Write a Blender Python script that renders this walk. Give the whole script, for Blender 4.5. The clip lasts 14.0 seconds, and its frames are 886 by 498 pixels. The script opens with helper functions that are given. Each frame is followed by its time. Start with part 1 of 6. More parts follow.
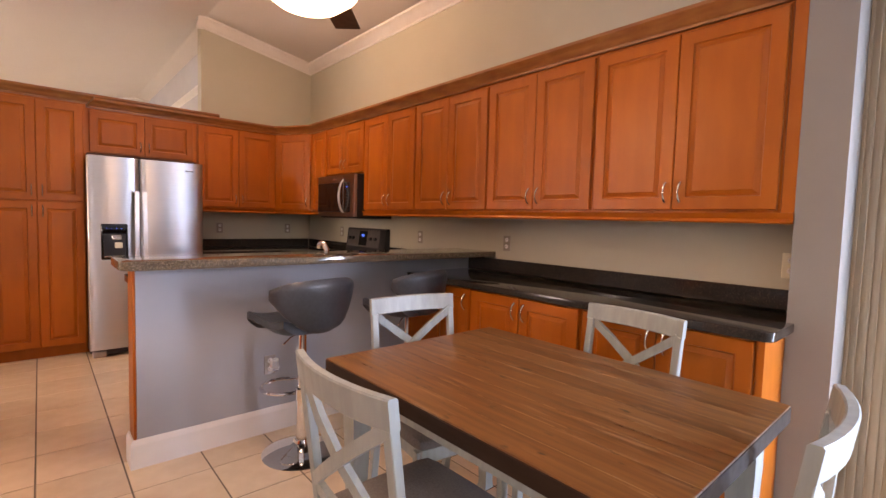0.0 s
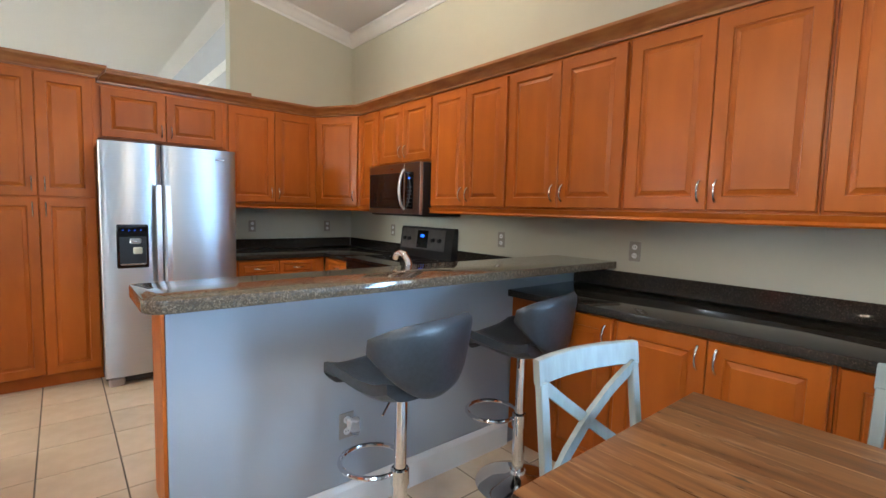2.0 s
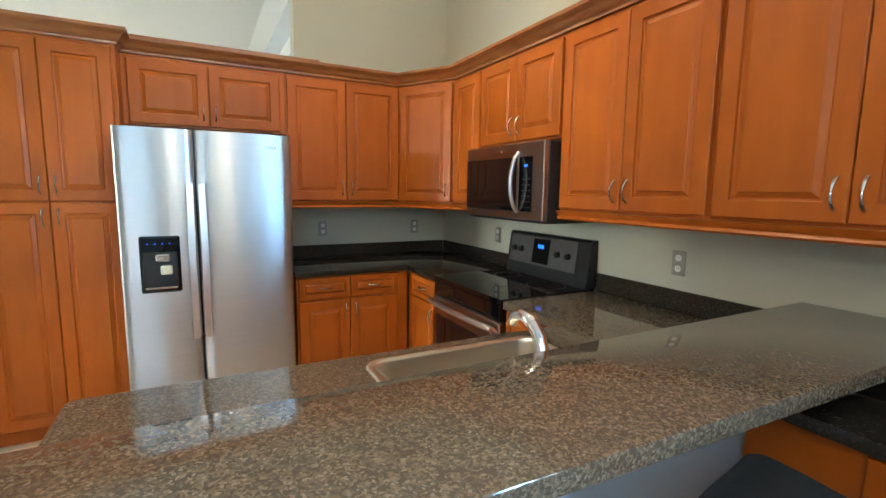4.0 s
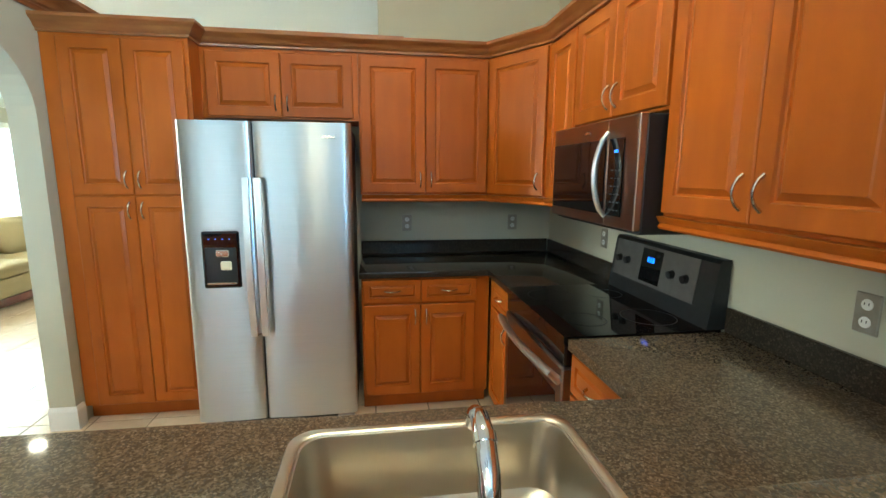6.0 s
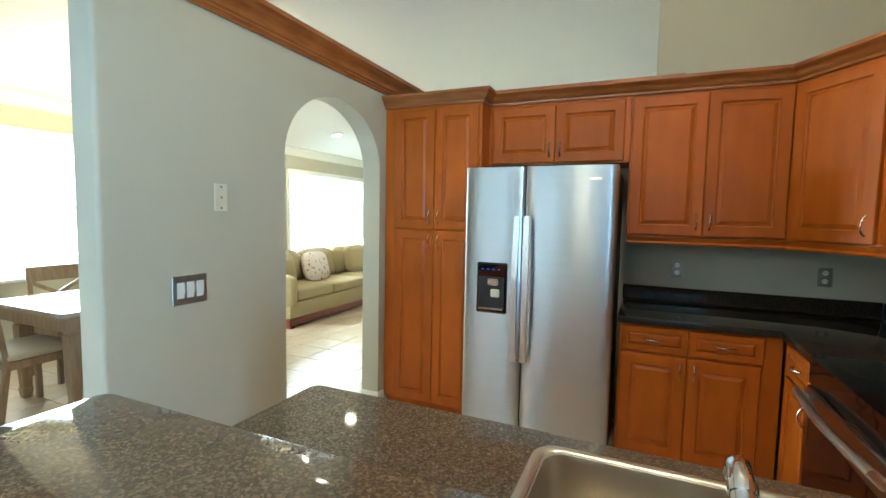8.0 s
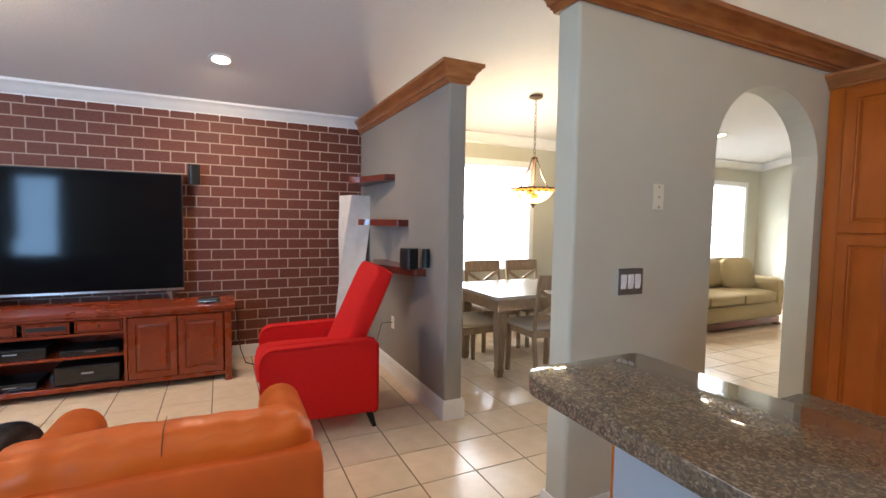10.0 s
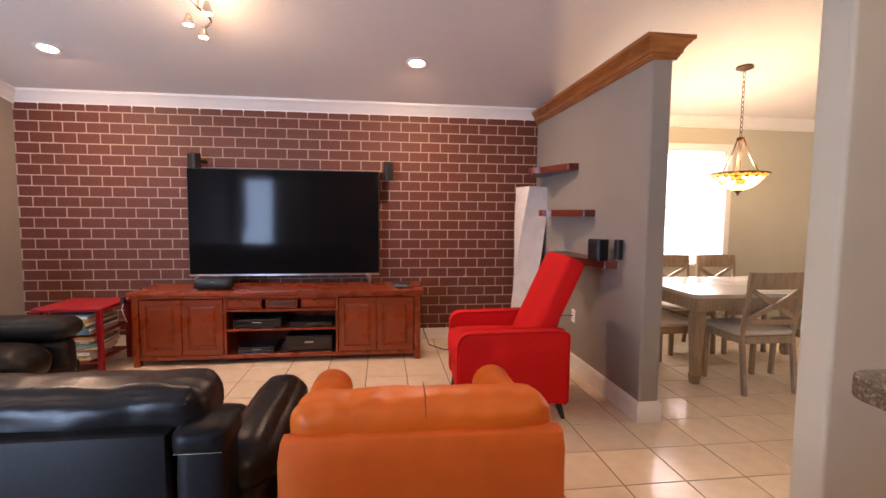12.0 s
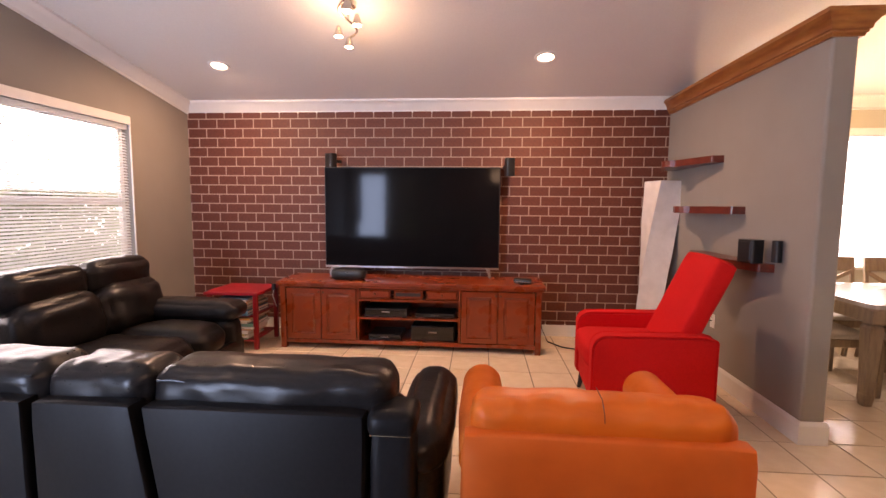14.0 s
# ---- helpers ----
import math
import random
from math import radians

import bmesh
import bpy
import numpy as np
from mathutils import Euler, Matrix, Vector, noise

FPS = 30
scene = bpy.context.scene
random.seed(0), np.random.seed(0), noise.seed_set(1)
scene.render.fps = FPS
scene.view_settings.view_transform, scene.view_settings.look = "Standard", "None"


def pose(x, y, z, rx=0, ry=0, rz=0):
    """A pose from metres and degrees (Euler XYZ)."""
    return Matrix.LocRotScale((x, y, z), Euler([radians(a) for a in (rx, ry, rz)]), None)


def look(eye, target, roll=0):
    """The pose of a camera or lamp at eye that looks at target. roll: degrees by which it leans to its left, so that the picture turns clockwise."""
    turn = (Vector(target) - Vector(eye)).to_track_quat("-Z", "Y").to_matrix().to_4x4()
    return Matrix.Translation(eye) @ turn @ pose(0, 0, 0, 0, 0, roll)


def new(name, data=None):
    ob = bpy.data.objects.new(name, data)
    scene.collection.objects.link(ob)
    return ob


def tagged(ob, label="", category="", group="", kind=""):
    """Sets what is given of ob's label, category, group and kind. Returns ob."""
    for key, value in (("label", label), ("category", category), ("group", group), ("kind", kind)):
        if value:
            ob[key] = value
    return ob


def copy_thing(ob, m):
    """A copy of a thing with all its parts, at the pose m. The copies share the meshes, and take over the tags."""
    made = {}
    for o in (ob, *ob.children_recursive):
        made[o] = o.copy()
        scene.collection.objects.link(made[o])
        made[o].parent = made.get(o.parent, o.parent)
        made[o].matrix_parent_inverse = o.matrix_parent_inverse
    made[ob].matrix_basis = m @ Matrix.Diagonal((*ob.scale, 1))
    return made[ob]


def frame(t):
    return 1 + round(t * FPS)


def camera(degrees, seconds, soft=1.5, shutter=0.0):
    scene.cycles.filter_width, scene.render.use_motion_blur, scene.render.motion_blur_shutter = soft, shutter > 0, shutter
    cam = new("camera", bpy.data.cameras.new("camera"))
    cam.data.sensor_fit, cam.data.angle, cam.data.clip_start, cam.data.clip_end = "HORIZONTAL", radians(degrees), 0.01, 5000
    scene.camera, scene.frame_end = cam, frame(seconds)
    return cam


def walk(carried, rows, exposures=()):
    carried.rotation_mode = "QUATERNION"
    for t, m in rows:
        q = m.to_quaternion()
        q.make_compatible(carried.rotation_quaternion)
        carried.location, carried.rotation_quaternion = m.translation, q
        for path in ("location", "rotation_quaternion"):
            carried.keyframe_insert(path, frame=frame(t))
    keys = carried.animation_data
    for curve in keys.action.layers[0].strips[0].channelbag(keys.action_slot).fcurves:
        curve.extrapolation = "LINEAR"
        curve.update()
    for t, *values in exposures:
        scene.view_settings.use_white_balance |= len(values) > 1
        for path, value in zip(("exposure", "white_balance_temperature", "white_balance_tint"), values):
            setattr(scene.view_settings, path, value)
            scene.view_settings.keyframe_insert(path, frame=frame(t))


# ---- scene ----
cam = camera(87.9, 14.0)
PATH = [
    (0, (1.365, 2.225, 1.298), (2.682, 3.724, 1.175), 1.6),
    (0.5, (1.381, 2.33, 1.305), (2.688, 3.839, 1.176), 1.6),
    (1, (1.462, 2.557, 1.32), (2.755, 4.077, 1.185), 1.6),
    (1.5, (1.463, 2.861, 1.333), (2.755, 4.379, 1.174), 1.6),
    (2, (1.458, 3.193, 1.351), (2.735, 4.722, 1.183), 1.5),
    (2.5, (1.548, 3.527, 1.406), (2.793, 5.081, 1.216), 1.2),
    (3, (1.733, 3.806, 1.422), (2.891, 5.425, 1.233), 1.1),
    (5.5, (2.547, 4.537, 1.516), (3.015, 6.452, 1.178), 0.1),
    (6, (2.702, 4.557, 1.515), (2.992, 6.508, 1.186), 0.4),
    (6.5, (2.774, 4.557, 1.51), (2.838, 6.536, 1.224), 0.7),
    (7, (2.76, 4.56, 1.475), (2.572, 6.538, 1.249), 1.1),
    (7.5, (2.756, 4.546, 1.475), (2.299, 6.484, 1.29), 1.1),
    (8, (2.722, 4.463, 1.482), (1.922, 6.29, 1.332), 1.1),
    (8.5, (2.652, 4.356, 1.463), (1.505, 5.99, 1.338), 1.2),
    (9, (2.585, 4.265, 1.446), (1.12, 5.621, 1.331), 1.1),
    (11.5, (2.415, 3.879, 1.369), (0.462, 4.284, 1.222), 0.6),
    (12, (2.407, 3.826, 1.369), (0.43, 4.083, 1.218), 0.5),
    (12.5, (2.41, 3.777, 1.372), (0.421, 3.915, 1.211), 0.5),
    (13, (2.415, 3.722, 1.387), (0.423, 3.758, 1.21), 0.5),
    (13.5, (2.422, 3.648, 1.394), (0.432, 3.59, 1.206), 0.5),
    (14, (2.431, 3.574, 1.407), (0.446, 3.419, 1.217), 0.5),
]
EXPOSURES = [(0, 0.22, 8600, 38), (1, 0.36, 6900, 20), (2, 0.54, 5850, 5), (3, 0.74, 5600, 0), (5.5, 0.77, 5800, -11), (7, 0.66, 5300, -17), (8, 0.44, 5600, -11), (9, -0.07, 5850, 0), (11.5, -0.05, 7500, 29), (14, -0.05, 8700, 41)]
walk(cam, [(t, look(eye, target, roll)) for t, eye, target, roll in PATH], EXPOSURES)

# ---------------------------------------------------------------- plan (metres)
WX, EX, SY, NY, KY = -2.55, 4.04, 0.33, 12.85, 7.95   # west, east, south, north walls, kitchen back wall
RIDGE, SLOPE_W, SLOPE_E = 2.78, 0.18, 0.178
EAVE = 2.50
LOW = 2.46                                            # top of the partition walls


def ceil_z(x):
    return EAVE + SLOPE_W * (x - WX) if x < RIDGE else EAVE + SLOPE_W * (RIDGE - WX) - SLOPE_E * (x - RIDGE)


# ---------------------------------------------------------------- world and light
world = bpy.data.worlds.new("world")
scene.world = world
world.use_nodes = True
wn = world.node_tree
sky = wn.nodes.new("ShaderNodeTexSky")
sky.sky_type, sky.sun_disc = "NISHITA", False
sky.sun_elevation, sky.sun_rotation = radians(62), radians(-15)
sky.altitude, sky.air_density, sky.dust_density = 10, 1.0, 1.5
wn.nodes["Background"].inputs["Strength"].default_value = 0.15
wn.links.new(sky.outputs[0], wn.nodes["Background"].inputs["Color"])

sun = new("sun", bpy.data.lights.new("sun", "SUN"))
sun.data.energy, sun.data.angle, sun.data.color = 5.0, radians(0.5), (1, 0.95, 0.88)
sun.matrix_world = look((0, 0, 0), (0.12, -0.45, -0.88))


def area(name, at, to, w, h, power, color):
    l = new(name, bpy.data.lights.new(name, "AREA"))
    l.data.shape, l.data.size, l.data.size_y, l.data.energy, l.data.color = "RECTANGLE", w, h, power, color
    l.matrix_world = look(at, to)
    return l


def bulb(name, at, power, color, radius=0.04):
    l = new(name, bpy.data.lights.new(name, "POINT"))
    l.data.energy, l.data.color, l.data.shadow_soft_size = power, color, radius
    l.location = at
    return l


DAY, WARM = (0.34, 0.62, 1.0), (1.0, 0.78, 0.55)
area("daylight_slider", (4.12, 0.93, 1.1), (0, 1.35, 1.7), 0.62, 2.1, 250, DAY)
area("daylight_dining", (-2.72, 7.05, 1.45), (0, 7.05, 1.95), 1.6, 1.75, 230, (0.9, 0.96, 1.0))
area("daylight_living", (-2.72, 11.4, 1.45), (0, 11.4, 1.95), 2.4, 1.75, 520, (0.9, 0.96, 1.0))

# ---------------------------------------------------------------- materials
def nodes_of(name):
    m = bpy.data.materials.new(name)
    m.use_nodes = True
    nt = m.node_tree
    return m, nt, nt.nodes["Principled BSDF"]


def mat(name, c1, c2=None, rough=0.5, metal=0.0, scale=40.0, stretch=(1, 1, 1), bump=0.0, bump_scale=None, big=0.12,
        coat=0.0, spec=0.5, rough_var=0.06, per_object=0.0, detail=4.0, sheen=0.0, sharp=(0.35, 0.65), emit=0.0, transmission=0.0):
    """A surface: grain between two colours, a slow drift over it, fine relief, uneven gloss."""
    m, nt, b = nodes_of(name)
    N, L = nt.nodes.new, nt.links.new
    c2 = c2 or tuple(v * 0.85 for v in c1)
    tc, mp = N("ShaderNodeTexCoord"), N("ShaderNodeMapping")
    mp.inputs["Scale"].default_value = stretch
    L(tc.outputs["Object"], mp.inputs["Vector"])
    n1, n2 = N("ShaderNodeTexNoise"), N("ShaderNodeTexNoise")
    n1.inputs["Scale"].default_value, n1.inputs["Detail"].default_value = scale, detail
    n2.inputs["Scale"].default_value, n2.inputs["Detail"].default_value = 1.7, 2
    L(mp.outputs[0], n1.inputs["Vector"])
    L(tc.outputs["Object"], n2.inputs["Vector"])
    ramp = N("ShaderNodeValToRGB")
    ramp.color_ramp.elements[0].position, ramp.color_ramp.elements[1].position = sharp
    ramp.color_ramp.elements[0].color, ramp.color_ramp.elements[1].color = (*c1, 1), (*c2, 1)
    L(n1.outputs["Fac"], ramp.inputs["Fac"])
    hsv = N("ShaderNodeHueSaturation")
    val = N("ShaderNodeMapRange")
    val.inputs["To Min"].default_value, val.inputs["To Max"].default_value = 1 - big, 1 + big
    L(n2.outputs["Fac"], val.inputs["Value"])
    last = val.outputs[0]
    if per_object:
        oi, mr, mul = N("ShaderNodeObjectInfo"), N("ShaderNodeMapRange"), N("ShaderNodeMath")
        mul.operation = "MULTIPLY"
        mr.inputs["To Min"].default_value, mr.inputs["To Max"].default_value = 1 - per_object, 1 + per_object
        L(oi.outputs["Random"], mr.inputs["Value"])
        L(mr.outputs[0], mul.inputs[0])
        L(last, mul.inputs[1])
        last = mul.outputs[0]
    L(last, hsv.inputs["Value"])
    L(ramp.outputs[0], hsv.inputs["Color"])
    L(hsv.outputs[0], b.inputs["Base Color"])
    rr = N("ShaderNodeMapRange")
    rr.inputs["To Min"].default_value, rr.inputs["To Max"].default_value = max(0.02, rough - rough_var), rough + rough_var
    L(n1.outputs["Fac"], rr.inputs["Value"])
    L(rr.outputs[0], b.inputs["Roughness"])
    b.inputs["Metallic"].default_value = metal
    b.inputs["Specular IOR Level"].default_value = spec
    b.inputs["Coat Weight"].default_value = coat
    b.inputs["Coat Roughness"].default_value = 0.12
    b.inputs["Sheen Weight"].default_value = sheen
    b.inputs["Transmission Weight"].default_value = transmission
    if emit:
        b.inputs["Emission Color"].default_value, b.inputs["Emission Strength"].default_value = (*c1, 1), emit
    if bump:
        bn, bp = N("ShaderNodeTexNoise"), N("ShaderNodeBump")
        bn.inputs["Scale"].default_value, bn.inputs["Detail"].default_value = bump_scale or scale, 5
        L(mp.outputs[0], bn.inputs["Vector"])
        L(bn.outputs["Fac"], bp.inputs["Height"])
        bp.inputs["Strength"].default_value, bp.inputs["Distance"].default_value = bump, 0.004
        L(bp.outputs[0], b.inputs["Normal"])
    return m


def granite(name, cols):
    """Speckled counter stone: crystals of several colours under a polish."""
    m, nt, b = nodes_of(name)
    N, L = nt.nodes.new, nt.links.new
    tc, v, v2, n = N("ShaderNodeTexCoord"), N("ShaderNodeTexVoronoi"), N("ShaderNodeTexVoronoi"), N("ShaderNodeTexNoise")
    wob, mixv = N("ShaderNodeTexNoise"), N("ShaderNodeVectorMath")
    wob.inputs["Scale"].default_value = 90
    mixv.operation = "MULTIPLY_ADD"
    L(tc.outputs["Object"], wob.inputs["Vector"])
    L(wob.outputs["Color"], mixv.inputs[0])
    mixv.inputs[1].default_value = (0.012, 0.012, 0.012)
    L(tc.outputs["Object"], mixv.inputs[2])
    v.inputs["Scale"].default_value, v2.inputs["Scale"].default_value, n.inputs["Scale"].default_value = 210, 420, 25
    for t in (v, v2):
        L(mixv.outputs[0], t.inputs["Vector"])
    L(tc.outputs["Object"], n.inputs["Vector"])
    ramp = N("ShaderNodeValToRGB")
    ramp.color_ramp.interpolation = "CONSTANT"
    e = ramp.color_ramp.elements
    e[0].color, e[1].position, e[1].color = (*cols[0], 1), 0.38, (*cols[1], 1)
    for p, c in zip((0.62, 0.8, 0.93), cols[2:]):
        k = e.new(p)
        k.color = (*c, 1)
    sep = N("ShaderNodeSeparateColor")
    L(v.outputs["Color"], sep.inputs[0])
    L(sep.outputs[0], ramp.inputs["Fac"])
    mix, sep2, mr = N("ShaderNodeMix"), N("ShaderNodeSeparateColor"), N("ShaderNodeMapRange")
    mix.data_type = "RGBA"
    L(v2.outputs["Color"], sep2.inputs[0])
    mr.inputs["From Min"].default_value, mr.inputs["From Max"].default_value, mr.inputs["To Max"].default_value = 0.6, 0.9, 0.4
    L(sep2.outputs[1], mr.inputs["Value"])
    L(mr.outputs[0], mix.inputs["Factor"])
    L(ramp.outputs[0], mix.inputs[6])
    mix.inputs[7].default_value = (*cols[0], 1)
    L(mix.outputs[2], b.inputs["Base Color"])
    b.inputs["Roughness"].default_value = 0.055
    b.inputs["Specular IOR Level"].default_value = 0.40
    return m


def plank_wood(name, stops, width=0.055):
    """Oiled boards running along y: colour by board, streaky grain, dark knots, pale seams."""
    m, nt, b = nodes_of(name)
    N, L = nt.nodes.new, nt.links.new
    tc, mp, n, n2 = N("ShaderNodeTexCoord"), N("ShaderNodeMapping"), N("ShaderNodeTexNoise"), N("ShaderNodeTexNoise")
    mp.inputs["Scale"].default_value = (26, 1.6, 26)
    L(tc.outputs["Object"], mp.inputs["Vector"])
    L(mp.outputs[0], n.inputs["Vector"])
    n.inputs["Scale"].default_value, n.inputs["Detail"].default_value, n.inputs["Distortion"].default_value = 1.6, 6, 0.6
    L(tc.outputs["Object"], n2.inputs["Vector"])
    n2.inputs["Scale"].default_value, n2.inputs["Detail"].default_value = 11, 2
    oi, add, sub = N("ShaderNodeObjectInfo"), N("ShaderNodeMath"), N("ShaderNodeMath")
    add.operation, sub.operation = "MULTIPLY_ADD", "SUBTRACT"
    L(oi.outputs["Random"], add.inputs[0])
    add.inputs[1].default_value = 0.12
    L(n.outputs["Fac"], add.inputs[2])
    sub.inputs[1].default_value = 0.06
    L(add.outputs[0], sub.inputs[0])
    ramp = N("ShaderNodeValToRGB")
    e = ramp.color_ramp.elements
    e[0].position, e[0].color, e[1].position, e[1].color = 0.3, (*stops[0], 1), 0.72, (*stops[2], 1)
    e.new(0.5).color = (*stops[1], 1)
    L(sub.outputs[0], ramp.inputs["Fac"])
    km = N("ShaderNodeMapping")
    km.inputs["Scale"].default_value = (3.2, 1, 1)
    L(tc.outputs["Object"], km.inputs["Vector"])
    L(km.outputs[0], n2.inputs["Vector"])
    knot = N("ShaderNodeMapRange")
    knot.inputs["From Min"].default_value, knot.inputs["From Max"].default_value = 0.69, 0.76
    sm, sn, streak, pale = N("ShaderNodeMapping"), N("ShaderNodeTexNoise"), N("ShaderNodeMapRange"), N("ShaderNodeMix")
    sm.inputs["Scale"].default_value = (50, 4.0, 1)
    sn.inputs["Scale"].default_value, sn.inputs["Detail"].default_value = 1.0, 3
    L(tc.outputs["Object"], sm.inputs["Vector"])
    L(sm.outputs[0], sn.inputs["Vector"])
    streak.inputs["From Min"].default_value, streak.inputs["From Max"].default_value, streak.inputs["To Max"].default_value = 0.60, 0.70, 0.6
    L(sn.outputs["Fac"], streak.inputs["Value"])
    pale.data_type = "RGBA"
    L(n2.outputs["Fac"], knot.inputs["Value"])
    mix = N("ShaderNodeMix")
    mix.data_type = "RGBA"
    L(knot.outputs[0], mix.inputs["Factor"])
    L(streak.outputs[0], pale.inputs["Factor"])
    L(ramp.outputs[0], pale.inputs[6])
    pale.inputs[7].default_value = (*stops[4], 1)
    L(pale.outputs[2], mix.inputs[6])
    mix.inputs[7].default_value = (*stops[3], 1)
    L(mix.outputs[2], b.inputs["Base Color"])
    rr, bp = N("ShaderNodeMapRange"), N("ShaderNodeBump")
    rr.inputs["To Min"].default_value, rr.inputs["To Max"].default_value = 0.22, 0.4
    L(n.outputs["Fac"], rr.inputs["Value"])
    L(rr.outputs[0], b.inputs["Roughness"])
    bp.inputs["Strength"].default_value, bp.inputs["Distance"].default_value = 0.15, 0.002
    L(n.outputs["Fac"], bp.inputs["Height"])
    L(bp.outputs[0], b.inputs["Normal"])
    return m


def glow(name, color, strength):
    m, nt, b = nodes_of(name)
    b.inputs["Base Color"].default_value = (*color, 1)
    b.inputs["Emission Color"].default_value, b.inputs["Emission Strength"].default_value = (*color, 1), strength
    return m


def glass(name, color=(1, 1, 1), rough=0.0):
    m, nt, b = nodes_of(name)
    b.inputs["Base Color"].default_value = (*color, 1)
    b.inputs["Transmission Weight"].default_value, b.inputs["Roughness"].default_value, b.inputs["IOR"].default_value = 1, rough, 1.45
    return m


CHERRY = mat("cherry_wood", (0.43, 0.106, 0.008), (0.375, 0.088, 0.006), 0.38, scale=3, stretch=(4, 4, 1), bump=0.02, bump_scale=30, big=0.2, per_object=0.08, coat=0.0, spec=0.32, rough_var=0.05)
CROWN_WOOD = mat("crown_wood", (0.36, 0.135, 0.035), (0.26, 0.08, 0.02), 0.32, scale=6, stretch=(1, 1, 6), bump=0.05, big=0.1, coat=0.2)
CONSOLE_WOOD = mat("console_wood", (0.245, 0.037, 0.008), (0.20, 0.029, 0.006), 0.28, scale=5, stretch=(1, 1, 1), bump=0.0, big=0.05, coat=0.15)
SHELF_WOOD = mat("shelf_wood", (0.16, 0.028, 0.016), (0.1, 0.017, 0.01), 0.3, scale=6, stretch=(1, 5, 5), coat=0.3)
GRANITE = granite("granite", ((0.084, 0.062, 0.042), (0.135, 0.102, 0.067), (0.18, 0.137, 0.092), (0.098, 0.081, 0.065), (0.22, 0.174, 0.124)))
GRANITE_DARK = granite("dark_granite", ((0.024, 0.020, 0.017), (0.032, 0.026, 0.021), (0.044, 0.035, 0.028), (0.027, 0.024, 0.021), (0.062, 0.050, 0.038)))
PAINT = mat("sage_paint", (0.505, 0.487, 0.388), (0.49, 0.472, 0.376), 0.75, scale=3, bump=0.12, bump_scale=220, big=0.02, rough_var=0.05)
PAINT_GREY = mat("grey_paint", (0.275, 0.25, 0.225), (0.262, 0.238, 0.215), 0.72, scale=3, bump=0.12, bump_scale=220, big=0.02)
PAINT_BLUE = mat("slate_paint", (0.34, 0.36, 0.385), (0.33, 0.35, 0.375), 0.6, scale=3, bump=0.12, bump_scale=220, big=0.02)
CEILING = mat("ceiling_paint", (0.72, 0.69, 0.65), (0.70, 0.67, 0.63), 0.85, scale=60, bump=0.5, bump_scale=70, big=0.02)
HALL_PAINT = mat("hall_paint", (0.50, 0.51, 0.53), (0.48, 0.49, 0.51), 0.8, scale=3, bump=0.12, bump_scale=220, big=0.02)
WHITE = mat("white_trim", (0.78, 0.77, 0.74), (0.75, 0.74, 0.71), 0.35, scale=8, bump=0.03, big=0.03)
TILE = mat("floor_tile", (0.74, 0.595, 0.43), (0.68, 0.535, 0.38), 0.2, scale=9, bump=0.03, bump_scale=60, big=0.06, per_object=0.05, spec=0.5, rough_var=0.07)
GROUT = mat("grout", (0.16, 0.12, 0.09), (0.12, 0.09, 0.065), 0.9, scale=50)
BRICK = mat("brick", (0.138, 0.030, 0.012), (0.11, 0.023, 0.009), 0.6, scale=45, bump=0.15, bump_scale=120, big=0.06, per_object=0.1)
MORTAR = mat("mortar", (0.43, 0.31, 0.25), (0.37, 0.26, 0.205), 0.8, scale=60, bump=0.1)
STEEL = mat("brushed_steel", (0.56, 0.575, 0.59), (0.53, 0.545, 0.56), 0.31, 1.0, scale=3, stretch=(1, 1, 90), big=0.03, rough_var=0.04)
STEEL_DARK = mat("dark_steel", (0.40, 0.35, 0.33), (0.385, 0.337, 0.318), 0.34, 1.0, scale=3, stretch=(1, 1, 90), big=0.03)
SINK_STEEL = mat("sink_steel", (0.66, 0.61, 0.52), (0.64, 0.59, 0.50), 0.3, 1.0, scale=6, big=0.04, rough_var=0.03)
for steel in (STEEL, STEEL_DARK):
    # brush marks run level, so gloss is drawn out upright
    nt = steel.node_tree
    tan = nt.nodes.new("ShaderNodeTangent")
    tan.direction_type, tan.axis = "RADIAL", "Z"
    b = nt.nodes["Principled BSDF"]
    b.inputs["Anisotropic"].default_value, b.inputs["Anisotropic Rotation"].default_value = 0.85, 0.25
    nt.links.new(tan.outputs[0], b.inputs["Tangent"])
CHROME = mat("chrome", (0.8, 0.8, 0.8), (0.78, 0.78, 0.78), 0.07, 1.0, scale=5, big=0.02, rough_var=0.02)
NICKEL = mat("satin_nickel", (0.62, 0.58, 0.52), (0.58, 0.54, 0.48), 0.25, 1.0, scale=20, big=0.03)
BLACK_GLASS = mat("black_glass", (0.006, 0.006, 0.007), (0.005, 0.005, 0.006), 0.04, scale=5, spec=0.6, rough_var=0.01)
SCREEN = mat("tv_screen", (0.006, 0.006, 0.007), (0.005, 0.005, 0.006), 0.075, scale=5, spec=0.09, rough_var=0.01)
BLACK = mat("black_plastic", (0.012, 0.012, 0.013), (0.009, 0.009, 0.01), 0.4, scale=60, bump=0.03)
LEATHER = mat("black_leather", (0.014, 0.012, 0.012), (0.009, 0.008, 0.008), 0.31, scale=70, bump=0.85, bump_scale=13, stretch=(1, 0.5, 1.4), big=0.15, spec=0.24, rough_var=0.1)
LEATHER_FLAT = mat("smooth_leather", (0.009, 0.009, 0.010), (0.007, 0.007, 0.008), 0.38, scale=60, bump=0.12, bump_scale=9, big=0.1, spec=0.12, rough_var=0.06)
